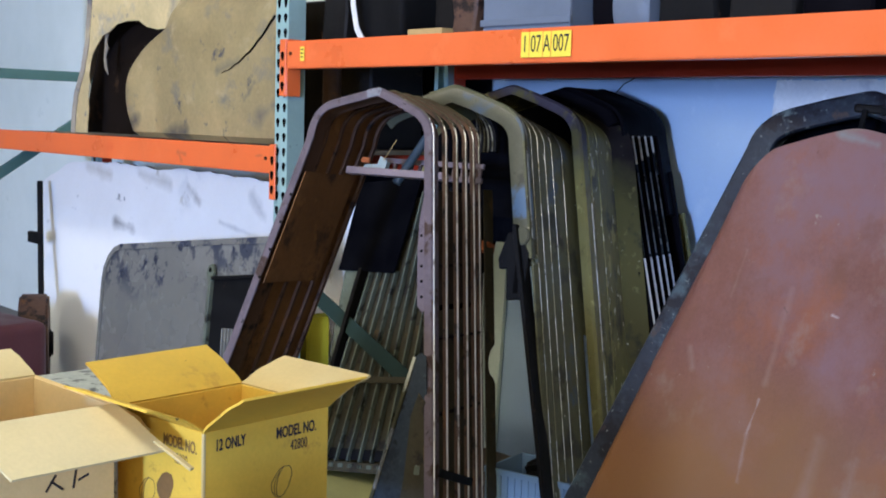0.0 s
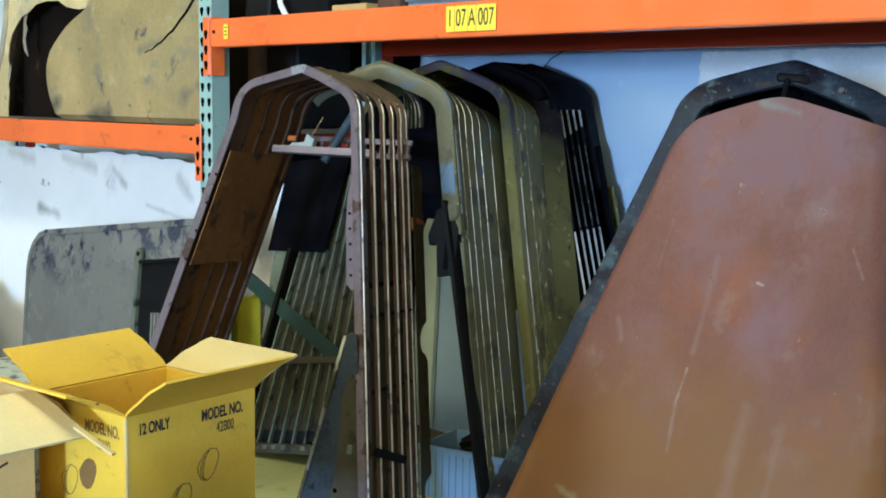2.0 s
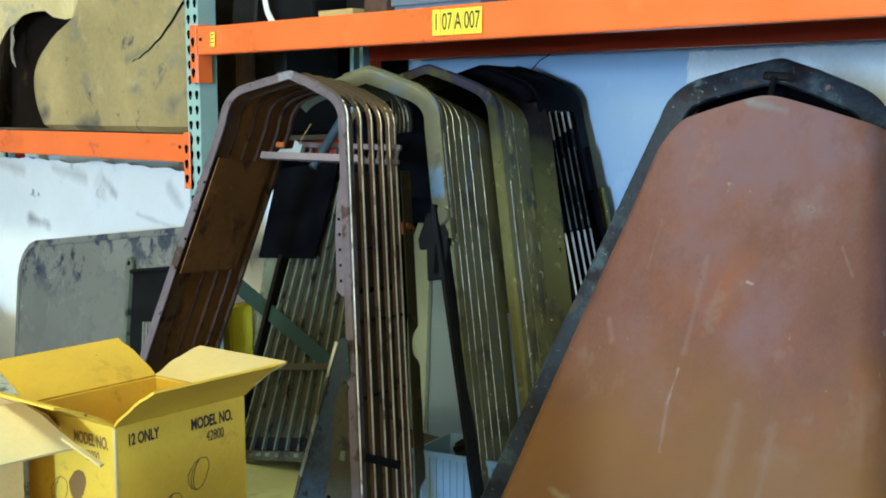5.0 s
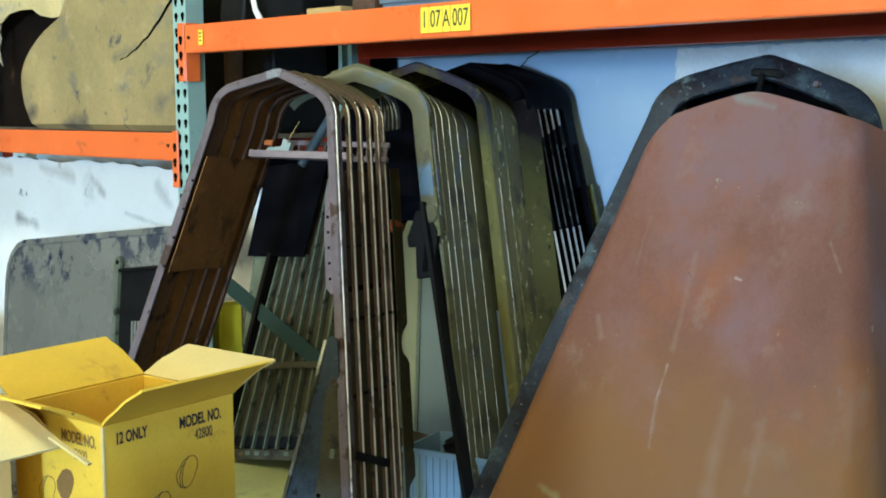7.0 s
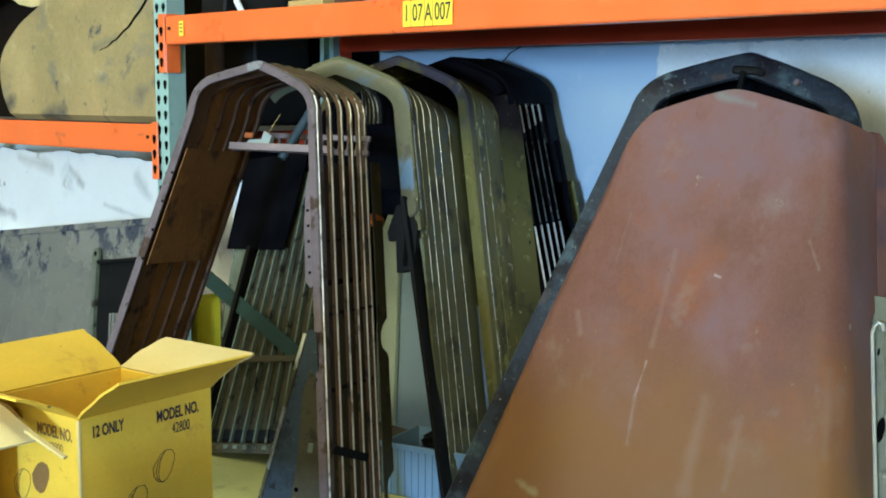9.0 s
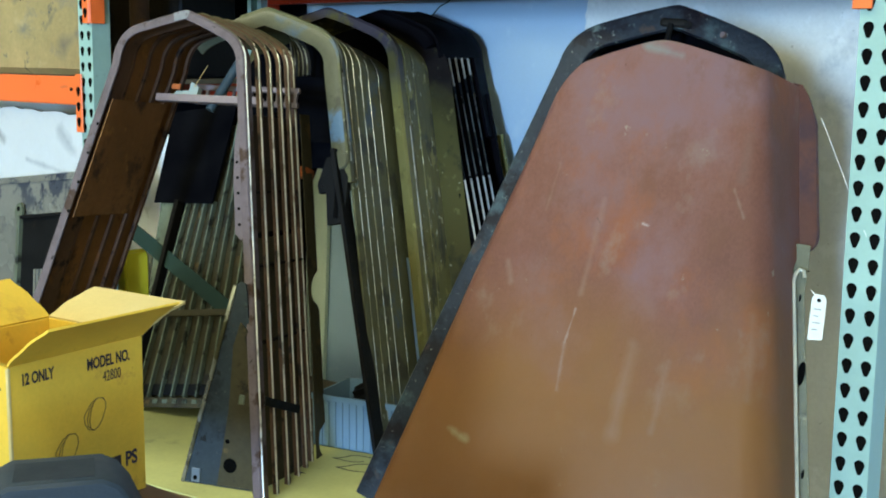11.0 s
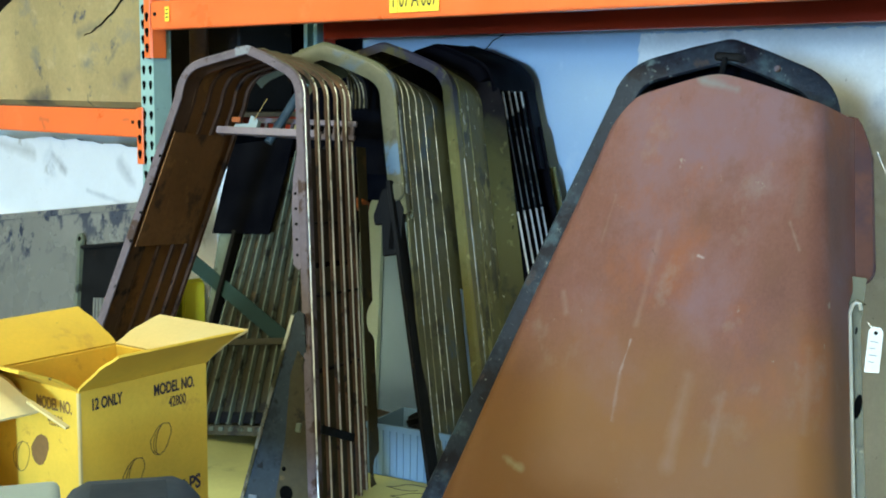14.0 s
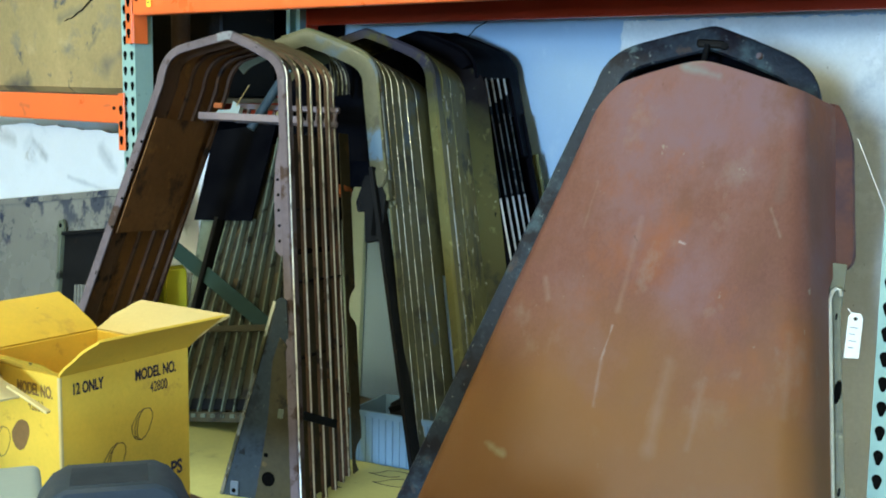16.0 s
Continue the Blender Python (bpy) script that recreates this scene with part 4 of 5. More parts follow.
def grille_three():
    sh = Shell((0.779, 0.351, 1.562), 15, 14, 0, 0.27, 0.175, 0.25, drop=0.12)
    g = thing("grille_shell", sh.m, "arched spotted olive grille shell with a purple-grey front edge", "car grille", "row of grille shells")
    sec = [(-0.032, 0.0), (-0.008, -0.003), (0.0, 0.003), (0.002, 0.03), (-0.003, 0.03), (-0.032, 0.004)]
    part("front_flange", sweep(sh.outline(0.0), sec), PURPLE, g, "purple-grey flange turning spotted olive below")
    part("side_skin", sweep(sh.outline(0.0), [(-0.008, 0.03), (0.0, 0.031), (0.002, 0.06), (0.0, 0.23), (-0.005, 0.23), (-0.005, 0.04)]), SPOTOLIVE, g, "spotted olive painted skin")
    part("rear_skin", sweep([p for p in sh.outline(0.0) if p[0] > 0.06], [(-0.009, 0.215), (-0.001, 0.215), (0.050, 0.285), (0.045, 0.285)]), DARKOLIVE, g, "spotted olive side, black towards the crown")
    part("back_sheet", back_sheet(sh, 0.21, 0.50), BLUEBLACK, g, "black sheet added for the shade inside the arch")
    part("edge_strip", sweep([p for p in sh.outline(0.0) if p[0] > 0.2 and p[1] < sh.h - 0.22], [(0.001, 0.033), (0.0035, 0.0335), (0.0035, 0.0355), (0.001, 0.036)]), DULLCHROME, g, "bright worn edge below the shoulder")
    for y in (0.043, 0.10):
        part("seam_bead", sweep(sh.outline(0.0), [(0.0, y), (0.003, y + 0.002), (0.003, y + 0.004), (0.0, y + 0.006)]), SPOTOLIVE, g)
    return g


def grille_four():
    sh = Shell((0.764, 0.600, 1.560), 15, 12, 0, 0.222, 0.145, 0.31, drop=0.21)
    g = thing("grille_shell", sh.m, "arched black enamelled grille with bright vertical bars", "car grille", "row of grille shells")
    part("front_flange", sweep([p for p in sh.outline(0.0) if p[0] < 0.215], [(-0.05, 0.0), (-0.008, -0.003), (0.0, 0.003), (0.0, 0.03), (-0.05, 0.006)]), BLACKGLOSS, g)
    for k in range(5):
        y = 0.035 + k * 0.048
        ob = part("bar", sweep(sh.outline(y), rect(-0.025, 0.0, y, y + 0.022)), BLACKGLOSS, g)
        for sx in (-1, 1):
            for za, zb, wide in ((0.15, 0.255 - 0.012 * k, 0.004), (0.27, 0.53, 0.0008), (0.54, 0.95, 0.004)):
                xa, xb = (sh.w + sh.slope * (z - sh.s) + 0.001 for z in (za, zb))
                part("chrome_strip", bar_between((sx * xa, y + 0.006, sh.h - za + y * sh.drop), (sx * xb, y + 0.006, sh.h - zb + y * sh.drop), wide, 0.008 if wide > 0.002 else 0.002), CHROME if wide > 0.002 else DULLCHROME, ob, "chrome edging strip")
    part("crown_cover", loft(sh, (0.02, 0.12, 0.22, 0.32), 0.155, 0.006, 0.008), BLACKGLOSS, g, "black crown over the bars")
    part("crown_rear", sweep(sh.outline(0.30, 0, 0.42), rect(-0.01, 0.005, 0.275, 0.36)), BLACKGLOSS, g)
    part("back_sheet", back_sheet(sh, 0.26, 0.45), BLUEBLACK, g, "black sheet added for the shade inside the arch")
    for sx in (1,):
        xa, xb = (sh.w + sh.slope * (z - sh.s) for z in (0.27, sh.h - 0.02))
        part("back_flange", bar_between((sx * (xa - 0.01), 0.33, sh.h - 0.27 + 0.06), (sx * (xb - 0.01), 0.33, 0.02), 0.012, 0.05), BLACKGLOSS, g, "black back flange")
        x = lambda z: sh.w + sh.slope * (z - sh.s)
        part("rear_skin", bar_between((x(0.40) - 0.008, 0.385, sh.h - 0.40 + 0.06), (xb - 0.008, 0.385, 0.02), 0.012, 0.055), SPOTOLIVE, g, "olive rear edge")
    for za in (0.32, 0.60, 0.9):
        for sx in (1,):
            x = sh.w + sh.slope * (za - sh.s)
            part("tie_rail", box((sx * (x - 0.016) - 0.003, 0.01, sh.h - za), (sx * (x - 0.016) + 0.003, 0.31, sh.h - za + 0.02)), BLACKIRON, g)
    return g


grille_one()
grille_two()
grille_three()
grille_four()


# ---------------------------------------------------------------- hood and the shell it leans on
def hood_shell():
    sh = Shell((2.075, 0.226, 1.538), 20, 16, 3.8, 0.262, 0.16, 0.30, drop=0.1, flare=0.52)
    g = thing("radiator_shell", sh.m, "slate blue weathered radiator shell behind the hood", "car grille")
    part("front_flange", sweep(sh.outline(0.0), [(-0.058, 0.003), (-0.055, -0.002), (-0.010, -0.003), (-0.002, 0.0), (0.002, 0.008), (0.003, 0.05), (-0.003, 0.05), (-0.006, 0.014), (-0.058, 0.010)]), SHELL, g, "slate blue flange with worn edges")
    part("side_skin", sweep(sh.outline(0.0), [(-0.003, 0.05), (0.003, 0.05), (-0.004, 0.20), (-0.009, 0.20)]), SHELL, g)
    H_ = sh.h
    # black sheet added to darken the gap behind the hood
    part("core_sheet", back_sheet(sh, 0.17, 0.58, 0.02), BLUEBLACK, g, "black sheet added for the shade behind the hood")
    part("latch_plate", box((-0.034, -0.0085, H_ - 0.056), (0.030, 0.002, H_ - 0.036), 0.008, seg=3), DARKJUNK, g, "dark latch plate")
    part("latch_hook", rod((-0.008, -0.008, H_ - 0.05), (-0.010, -0.012, H_ - 0.10), 0.007, 10), BLACKIRON, g)
    part("latch_knob", add(bmesh.new(), cyl(0.009, 0.008, 14, bevel=0.002), Matrix.Translation((0.032, -0.007, H_ - 0.050)) @ pose(0, 0, 0, 90)), BLACKIRON, g)
    part("bolt", add(bmesh.new(), cyl(0.008, 0.008, 12, bevel=0.002), Matrix.Translation((0.115, -0.006, H_ - 0.068)) @ pose(0, 0, 0, 90)), PINK, g)
    return g


def car_hood():
    lean, tilt, yaw = 18, 6.0, 19.5
    m3 = Matrix.Rotation(radians(yaw), 3, "Z") @ Matrix.Rotation(radians(-lean), 3, "X") @ Matrix.Rotation(radians(tilt), 3, "Y")
    peak = Vector((2.243, -0.1085, 1.4485))
    L = (peak.z - DECK - 0.03) / math.cos(radians(lean))
    m = Matrix.Translation(peak - m3 @ Vector((0, 0, L))) @ m3.to_4x4()
    g = thing("car_hood", m, "red-brown oxide-coated car hood standing on end against the shell", "car hood")
    nu, nv = 88, 60
    bend, deep = 1.272, 0.1485

    def flat(v):
        return 0.170 + 0.1925 * v + 0.012 * v * v

    def bend_at(v, sg):
        """The half width of the flat face and the radius of its bend, which opens towards the foot on one side."""
        more = 0.062 * v if sg > 0 else 0.0
        return flat(v) - more * math.sin(bend), 0.0436 + more

    def depth(v):
        """The turned-back side is deep at the top and steps in below the tongue."""
        k = min(1.0, max(0.0, (v - 0.35) / 0.05))
        return deep - 0.045 * k * k * (3 - 2 * k)

    def length(v, sg):
        half, rad = bend_at(v, sg)
        return half + rad * bend + depth(v) - 0.74 * (rad - 0.0436)

    def section(v, d, sg):
        f, rad = bend_at(v, sg)
        arc = rad * bend
        if d < f:
            return d, 0.012 * (d / f) ** 2
        if d < f + arc:
            q = (d - f) / rad
            return f + rad * math.sin(q), 0.012 + rad * (1 - math.cos(q))
        e = d - f - arc
        return f + rad * math.sin(bend) + e * math.cos(bend), 0.012 + rad * (1 - math.cos(bend)) + e * math.sin(bend)

    bm = bmesh.new()
    grid = []
    for j in range(nv + 1):
        t = (j / nv) ** 1.15
        v = t * L
        row = []
        for i in range(nu + 1):
            a = i / nu * 2 - 1
            sg = 1 if a >= 0 else -1
            x, y = section(v, abs(a) * length(v, sg), sg)
            if sg > 0:
                fall = 0.21 * (math.hypot(x, 0.03) - 0.03)
            else:
                fall = 0.48 * (math.hypot(x, 0.03) - 0.03) + 3.4 * max(0.0, x - 0.155) ** 1.4
            y += 0.0035 * noise.noise((sg * x * 4, v * 4, 3.3)) + 0.0012 * noise.noise((sg * x * 13, v * 13, 8.1))
            row.append(bm.verts.new((sg * x - (0.014 * (x / 0.22) * (1 - t) ** 3 if sg < 0 else 0.0), y, L - v - (fall - (0.2 * y if sg > 0 else 0.0)) * (1 - t) ** 4)))
        grid.append(row)
    for j in range(nv):
        for i in range(nu):
            bm.faces.new((grid[j][i], grid[j][i + 1], grid[j + 1][i + 1], grid[j + 1][i]))
    bmesh.ops.solidify(bm, geom=bm.faces[:], thickness=0.003)
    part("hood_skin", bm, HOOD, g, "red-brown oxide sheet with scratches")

    def rear(v):
        return section(v, length(v, 1), 1)

    # the flange along the turned-back side ends in a rounded tongue; the leg and its bright bead run on below
    bm = bmesh.new()
    rows = []
    for k in range(41):
        v = -0.012 + 0.362 * k / 40
        x, y = rear(v)
        wd = 0.037 * min(1.0, (v + 0.016) / 0.085) ** 0.5 + 0.006 * v
        if v > 0.305:
            wd *= math.sqrt(max(0.02, 1 - ((v - 0.305) / 0.046) ** 2))
        z = L - v - (0.21 * x - 0.2 * y) * (1 - v / L) ** 4
        rows.append([bm.verts.new((x + dx, y + dy, z)) for dx, dy in ((-0.012, -0.006), (wd * 0.55, 0.0), (wd * 0.88, 0.004), (wd, 0.014), (wd - 0.004, 0.016), (wd * 0.5, 0.006), (-0.012, 0.002))])
    for a, b in zip(rows, rows[1:]):
        for i in range(7):
            bm.faces.new((a[i], a[(i + 1) % 7], b[(i + 1) % 7], b[i]))
    bm.faces.new(rows[0])
    bm.faces.new(rows[-1][::-1])
    part("side_flange", bm, FLAP, g, "dark purple-brown flange with a rounded end")
    x0, y0 = rear(0.42)
    x1, y1 = rear(L)
    leg = prism([(x0 - 0.02, L - 0.345), (x0 + 0.020, L - 0.345), (x0 + 0.026, L - 0.45), (x1 + 0.026, 0.0), (x1 - 0.02, 0.0)], y0 + 0.022, y0 + 0.026)
    lo = part("leg", leg, LEGOLIVE, g, "stained olive leg with bolt holes")
    for z, r in ((0.455, 0.004), (0.605, 0.013), (0.80, 0.005)):
        xx = x0 + (x1 - x0) * (z - 0.42) / (L - 0.42) + 0.012
        hole = add(bmesh.new(), cyl(r, 0.002, 18), Matrix.Translation((xx, y0 + 0.0215, L - z)) @ pose(0, 0, 0, 90) @ Matrix.Diagonal((0.6, 1.9, 1.0, 1.0)))
        part("bolt_hole", hole, HOLE, lo)
    part("pressed_rim", sweep([(x0 + 0.004, L - 0.66), (x0 + 0.003, L - 0.60), (x0 + 0.010, L - 0.565), (x0 + 0.018, L - 0.56)], rect(-0.003, 0.003, y0 + 0.018, y0 + 0.022)), LEGOLIVE, lo)
    bead = [(x1 + 0.002, 0.0), (x0 + 0.002, L - 0.425), (x0 + 0.004, L - 0.408), (x0 + 0.010, L - 0.400), (x0 + 0.018, L - 0.402), (x0 + 0.022, L - 0.415)]
    part("edge_bead", sweep(bead, [(0.004 * math.cos(a), y0 + 0.004 * math.sin(a)) for a in [k * math.pi / 4 for k in range(8)]]), BEAD, g, "bright metal edge bead")
    part("foot_block", box((-0.33, 0.02, -0.028), (0.33, 0.07, 0.0), 0.004), BLACKIRON, g)
    return g


hood_shell()
car_hood()


# ---------------------------------------------------------------- behind the first grille
def slatted_grille():
    m3 = Matrix.Rotation(radians(10), 3, "Z") @ Matrix.Rotation(radians(-20), 3, "X") @ Matrix.Rotation(radians(-8), 3, "Y")
    m = Matrix.Translation((0.50, -0.17, DECK + 0.06)) @ m3.to_4x4() @ pose(0, 0, -0.05)
    g = thing("slatted_grille", m, "grey-green slatted radiator grille with a black header plate", "car grille")
    part("header_plate", prism([(-0.032, 0.648), (0.204, 0.629), (0.262, 0.945), (0.010, 0.945)], -0.012, -0.006), BLUEBLACK, g, "blue-black header plate")
    left = lambda z: 0.062 - 0.18 * (0.645 - z)
    part("side_rail", bar_between((left(0.65), 0, 0.65), (left(0.0), 0, 0.0), 0.034, 0.016), BLACKIRON, g)
    part("side_rail", bar_between((0.395, 0, 0.90), (0.34, 0, 0.0), 0.03, 0.03), BLACKIRON, g)
    for z, h, mat, y in ((0.277, 0.020, BRASSY, -0.016), (0.040, 0.034, BLACKIRON, 0.0095), (0.0, 0.030, BRASSY, -0.016)):
        part("cross_rail", box((left(z) + 0.01, y, z), (0.345, y + 0.010, z + h), 0.002), mat, g)
    # the slats fan out from the leaning rail; those beside the plate run on upwards
    for k in range(9):
        x, lean = 0.094 + 0.035 * k, 0.200 - 0.020 * k
        top = 0.64 if k < 4 else 0.90
        part("slat", bar_between((x + lean * (top - 0.63), 0.006, top), (x - lean * 0.62, 0.006, 0.01), 0.018, 0.006), SLAT, g)
    # dark sheet added behind the slats so the gaps read as shade
    part("backing", prism([(-0.05, 0.005), (0.34, 0.005), (0.385, 0.89), (0.20, 0.89), (0.07, 0.64)], 0.022, 0.026), BRASSY, g, "dark sheet added for the shade between the slats")
    part("edge_plate", prism([(-0.014, 0.648), (0.046, 0.646), (0.000, 0.36), (-0.022, 0.36)], 0.0, 0.004), SLAT, g, "grey-green strip beside the rail")
    part("strut", prism([(-0.213, 0.596), (0.287, 0.277), (0.313, 0.317), (-0.187, 0.636)], -0.005, 0.002), DARKGREEN, g, "dark green diagonal strut across the slats")
    for k in range(9):
        part("notch_tab", box((0.06 + k * 0.038, -0.02, 0.012), (0.078 + k * 0.038, -0.015, 0.024), 0.001, seg=1), SLAT, g)
    return g


slatted_grille()


def stained_panel():
    m = pose(1.112, -0.488, DECK + 0.006, -6, 0, 20)
    g = thing("door_panel", m, "mottled blue-black sheet metal panel with a round hole", "car panel")
    out = [(0.0, 0.0), (0.215, 0.0), (0.185, 0.30), (0.160, 0.515), (0.145, 0.522), (0.131, 0.512)]
    part("sheet", prism(out, -0.002, 0.002), BLUEPANEL, g)
    part("edge_strip", bar_between((-0.001, -0.003, 0.0), (0.130, -0.003, 0.51), 0.006, 0.010), DULLCHROME, g, "bare light metal edge")
    part("mount_plate", prism([(0.10, 0.003), (0.21, 0.003), (0.184, 0.30), (0.172, 0.40), (0.150, 0.42), (0.132, 0.36), (0.126, 0.20)], -0.006, -0.003), BRASSY, g, "rust-stained mounting plate")
    part("round_hole", add(bmesh.new(), cyl(0.0185, 0.003, 24), Matrix.Translation((0.136, -0.0065, 0.058)) @ pose(0, 0, 0, 90)), HOLE, g)
    part("bolt_hole", add(bmesh.new(), cyl(0.006, 0.002, 12), Matrix.Translation((0.126, -0.0065, 0.118)) @ pose(0, 0, 0, 90)), HOLE, g)
    tab = part("tab", box((0.026, -0.008, 0.004), (0.050, -0.003, 0.040), 0.002, seg=1), BIN, g, "pale tab with a hole")
    part("tab_hole", add(bmesh.new(), cyl(0.006, 0.002, 12), Matrix.Translation((0.038, -0.0085, 0.016)) @ pose(0, 0, 0, 90)), HOLE, tab)
    return g


stained_panel()


def crate():
    g = thing("plastic_crate", pose(1.25, 0.07, DECK + 0.006, 0, 0, 14), "ribbed grey-blue plastic crate filled with dark scrap", "crate")
    w, d, h = 0.14, 0.10, 0.145
    bm = bmesh.new()
    for lo, hi in (((-w, -d, 0), (w, -d + 0.004, h)), ((-w, d - 0.004, 0), (w, d, h)), ((-w, -d, 0), (-w + 0.004, d, h)), ((w - 0.004, -d, 0), (w, d, h)), ((-w, -d, 0), (w, d, 0.004))):
        box(lo, hi, 0, bm)
    part("body", bm, CRATE, g)
    part("rim", sweep([(-w - 0.004, h), (w + 0.004, h)], rect(-0.012, 0.004, -d - 0.006, -d + 0.004)), CRATE, g)
    for k in range(13):
        x = -w + 0.008 + k * (2 * w - 0.016) / 12
        part("rib", box((x - 0.003, -d - 0.005, 0.004), (x + 0.003, -d, h - 0.012), 0.001, seg=1), CRATE, g)
    bm = bmesh.new()
    for k in range(9):
        x, y = random.uniform(-w + 0.05, w - 0.05), random.uniform(-d + 0.04, d - 0.04)
        add(bm, box((-0.04, -0.02, -0.012), (0.04, 0.02, 0.012), 0.004), pose(x, y, h - 0.01 + random.uniform(-0.01, 0.012), random.uniform(-25, 25), random.uniform(-25, 25), random.uniform(0, 180)))
    part("scrap", bm, DARKJUNK, g, "dark scrap parts")
    return g


crate()
yc = thing("flat_carton", pose(1.32, -0.10, DECK + 0.0005, 0, 0, 8), "flattened yellow printed cardboard sheet", "cardboard")
part("sheet", box((-0.95, -0.42, 0.0), (0.40, 0.20, 0.005), 0.001), YCARD, yc)
for x, y, a, k in ((0.00, 0.03, 20, 1.0), (0.06, -0.02, 20, 1.2), (-0.10, -0.16, 15, 1.0)):
    squig = bmesh.new()
    pts = [(k * 0.05 * math.cos(u) + 0.02 * math.sin(3 * u), k * 0.022 * math.sin(u) + 0.006 * math.cos(5 * u)) for u in [v * math.pi / 12 for v in range(22)]]
    for (xa, ya), (xb, yb) in zip(pts, pts[1:]):
        bar_between((xa, ya, 0.0), (xb, yb, 0.0), 0.0028, 0.0008, squig)
    part("print_drawing", squig, INK, yc, "printed line drawing", pose(x, y, 0.0054, 0, 0, a))


# ---------------------------------------------------------------- bench with cartons and the black case
TZ = 0.672
bench = thing("work_bench", pose(1.75, -1.45, 0), "brown wooden work bench", "bench")
part("bench_top", box((-0.85, -0.40, TZ - 0.03), (0.72, 0.34, TZ), 0.003), TABLEWOOD, bench)
for sx in (-0.80, 0.67):
    for sy in (-0.35, 0.29):
        part("leg", box((sx - 0.03, sy - 0.03, 0.0), (sx + 0.03, sy + 0.03, TZ - 0.03), 0.003), TABLEWOOD, bench)
part("apron", box((-0.8, 0.30, TZ - 0.12), (0.67, 0.325, TZ - 0.03), 0.002), TABLEWOOD, bench)


def ang_of(a):
    return a * 0.37


def flap(w, l, t, a, mat, name, parent, m, skew=0.0):
    """A carton flap hinged on its lower edge: w along the hinge, l long, lifted by a degrees from level."""
    bm = bmesh.new()
    n = 9
    rows = []
    for j in range(n + 1):
        f = j / n
        bend = math.sin(f * math.pi) * 0.004 + 0.0018 * noise.noise((w * 31, f * 3.0, ang_of(a)))
        side = 0.001 * noise.noise((f * 6.0, w * 17, ang_of(a)))
        rows.append([bm.verts.new((x + skew * f + side, f * l, z + bend + (0.002 * noise.noise((x * 9, f * 4, 2.0)) if j else 0.0))) for x, z in ((-w / 2 + 0.002 * f, 0), (w / 2 - 0.004 * f, 0), (w / 2 - 0.004 * f, t), (-w / 2 + 0.002 * f, t))])
    for a_, b_ in zip(rows, rows[1:]):
        for j in range(4):
            bm.faces.new((a_[j], a_[(j + 1) % 4], b_[(j + 1) % 4], b_[j]))
    bm.faces.new(rows[0])
    bm.faces.new(rows[-1][::-1])
    return part(name, bm, mat, parent, "", m @ pose(0, 0, 0, a))


def carton(m, wx, wy, h, label, outer, inner, flaps, tint):
    """An open carton; flaps: lift of the front, right, back and left flap in degrees."""
    g = thing("cardboard_box", m, label, "cardboard box", "open cartons")
    t = 0.004
    for nm, lo, hi in (("front_panel", (-wx, -wy, 0), (wx, -wy + t, h)), ("back_panel", (-wx, wy - t, 0), (wx, wy, h)), ("side_panel", (-wx, -wy + t, 0), (-wx + t, wy - t, h)), ("side_panel", (wx - t, -wy + t, 0), (wx, wy - t, h)), ("bottom_panel", (-wx + t, -wy + t, 0), (wx - t, wy - t, t))):
        part(nm, box(lo, hi, 0.0012, seg=1), outer, g)
    lift = ((0, -wy, 180, 2 * wx), (wx, 0, 270, 2 * wy), (0, wy, 0, 2 * wx), (-wx, 0, 90, 2 * wy))
    for (x, y, rz, w), (ang, ln, sk, mat) in zip(lift, flaps):
        flap(w, ln, t, ang, mat, "flap", g, pose(x, y, h, 0, 0, rz), sk)
    return g


BH, BX, BY = 0.268, 0.1335, 0.1195
cb = carton(pose(1.742, -1.270, TZ, 0, 0, 96.8), BX, BY, BH, "open yellow printed carton with raised flaps, scuffed", CARTON, CARTONIN,
            ((35, 0.115, 0.0, CARTON), (19, 0.112, 0.0, CREAM), (29, 0.118, 0.0, CARTON), (25, 0.115, 0.0, CARTON)), 0)


def on_face(face, x, z):
    """A pose just off the printed front (0) or the left side (1) of the yellow carton, x across and z up."""
    return pose(x, -BY - 0.0002, z, 90, 0, 0) if face == 0 else pose(-BX - 0.0002, -x, z, 90, 0, 270)


def print_on(body, size, x, z, face, squeeze=0.66, mat=INK):
    bm = text_mesh(body, size, 0.0003, squeeze, 0.0 if "8" in body else size * 0.028)
    seen = set()
    for v in bm.verts:
        if v in seen:
            continue
        island, todo = set(), [v]
        while todo:
            w = todo.pop()
            if w not in island:
                island.add(w)
                todo += [e.other_vert(w) for e in w.link_edges]
        seen |= island
        own = bmesh.new()
        copies = {w: own.verts.new(w.co) for w in island}
        for f in {f for w in island for f in w.link_faces}:
            own.faces.new([copies[w] for w in f.verts])
        part("letter", own, mat, cb, "", on_face(face, x, z))
    bm.free()


def print_bar(x, z, w, h, face):
    part("print_bar", box((-w / 2, -h / 2, 0), (w / 2, h / 2, 0.0003)), SIDEINK if face else INK, cb, "", on_face(face, x, z))


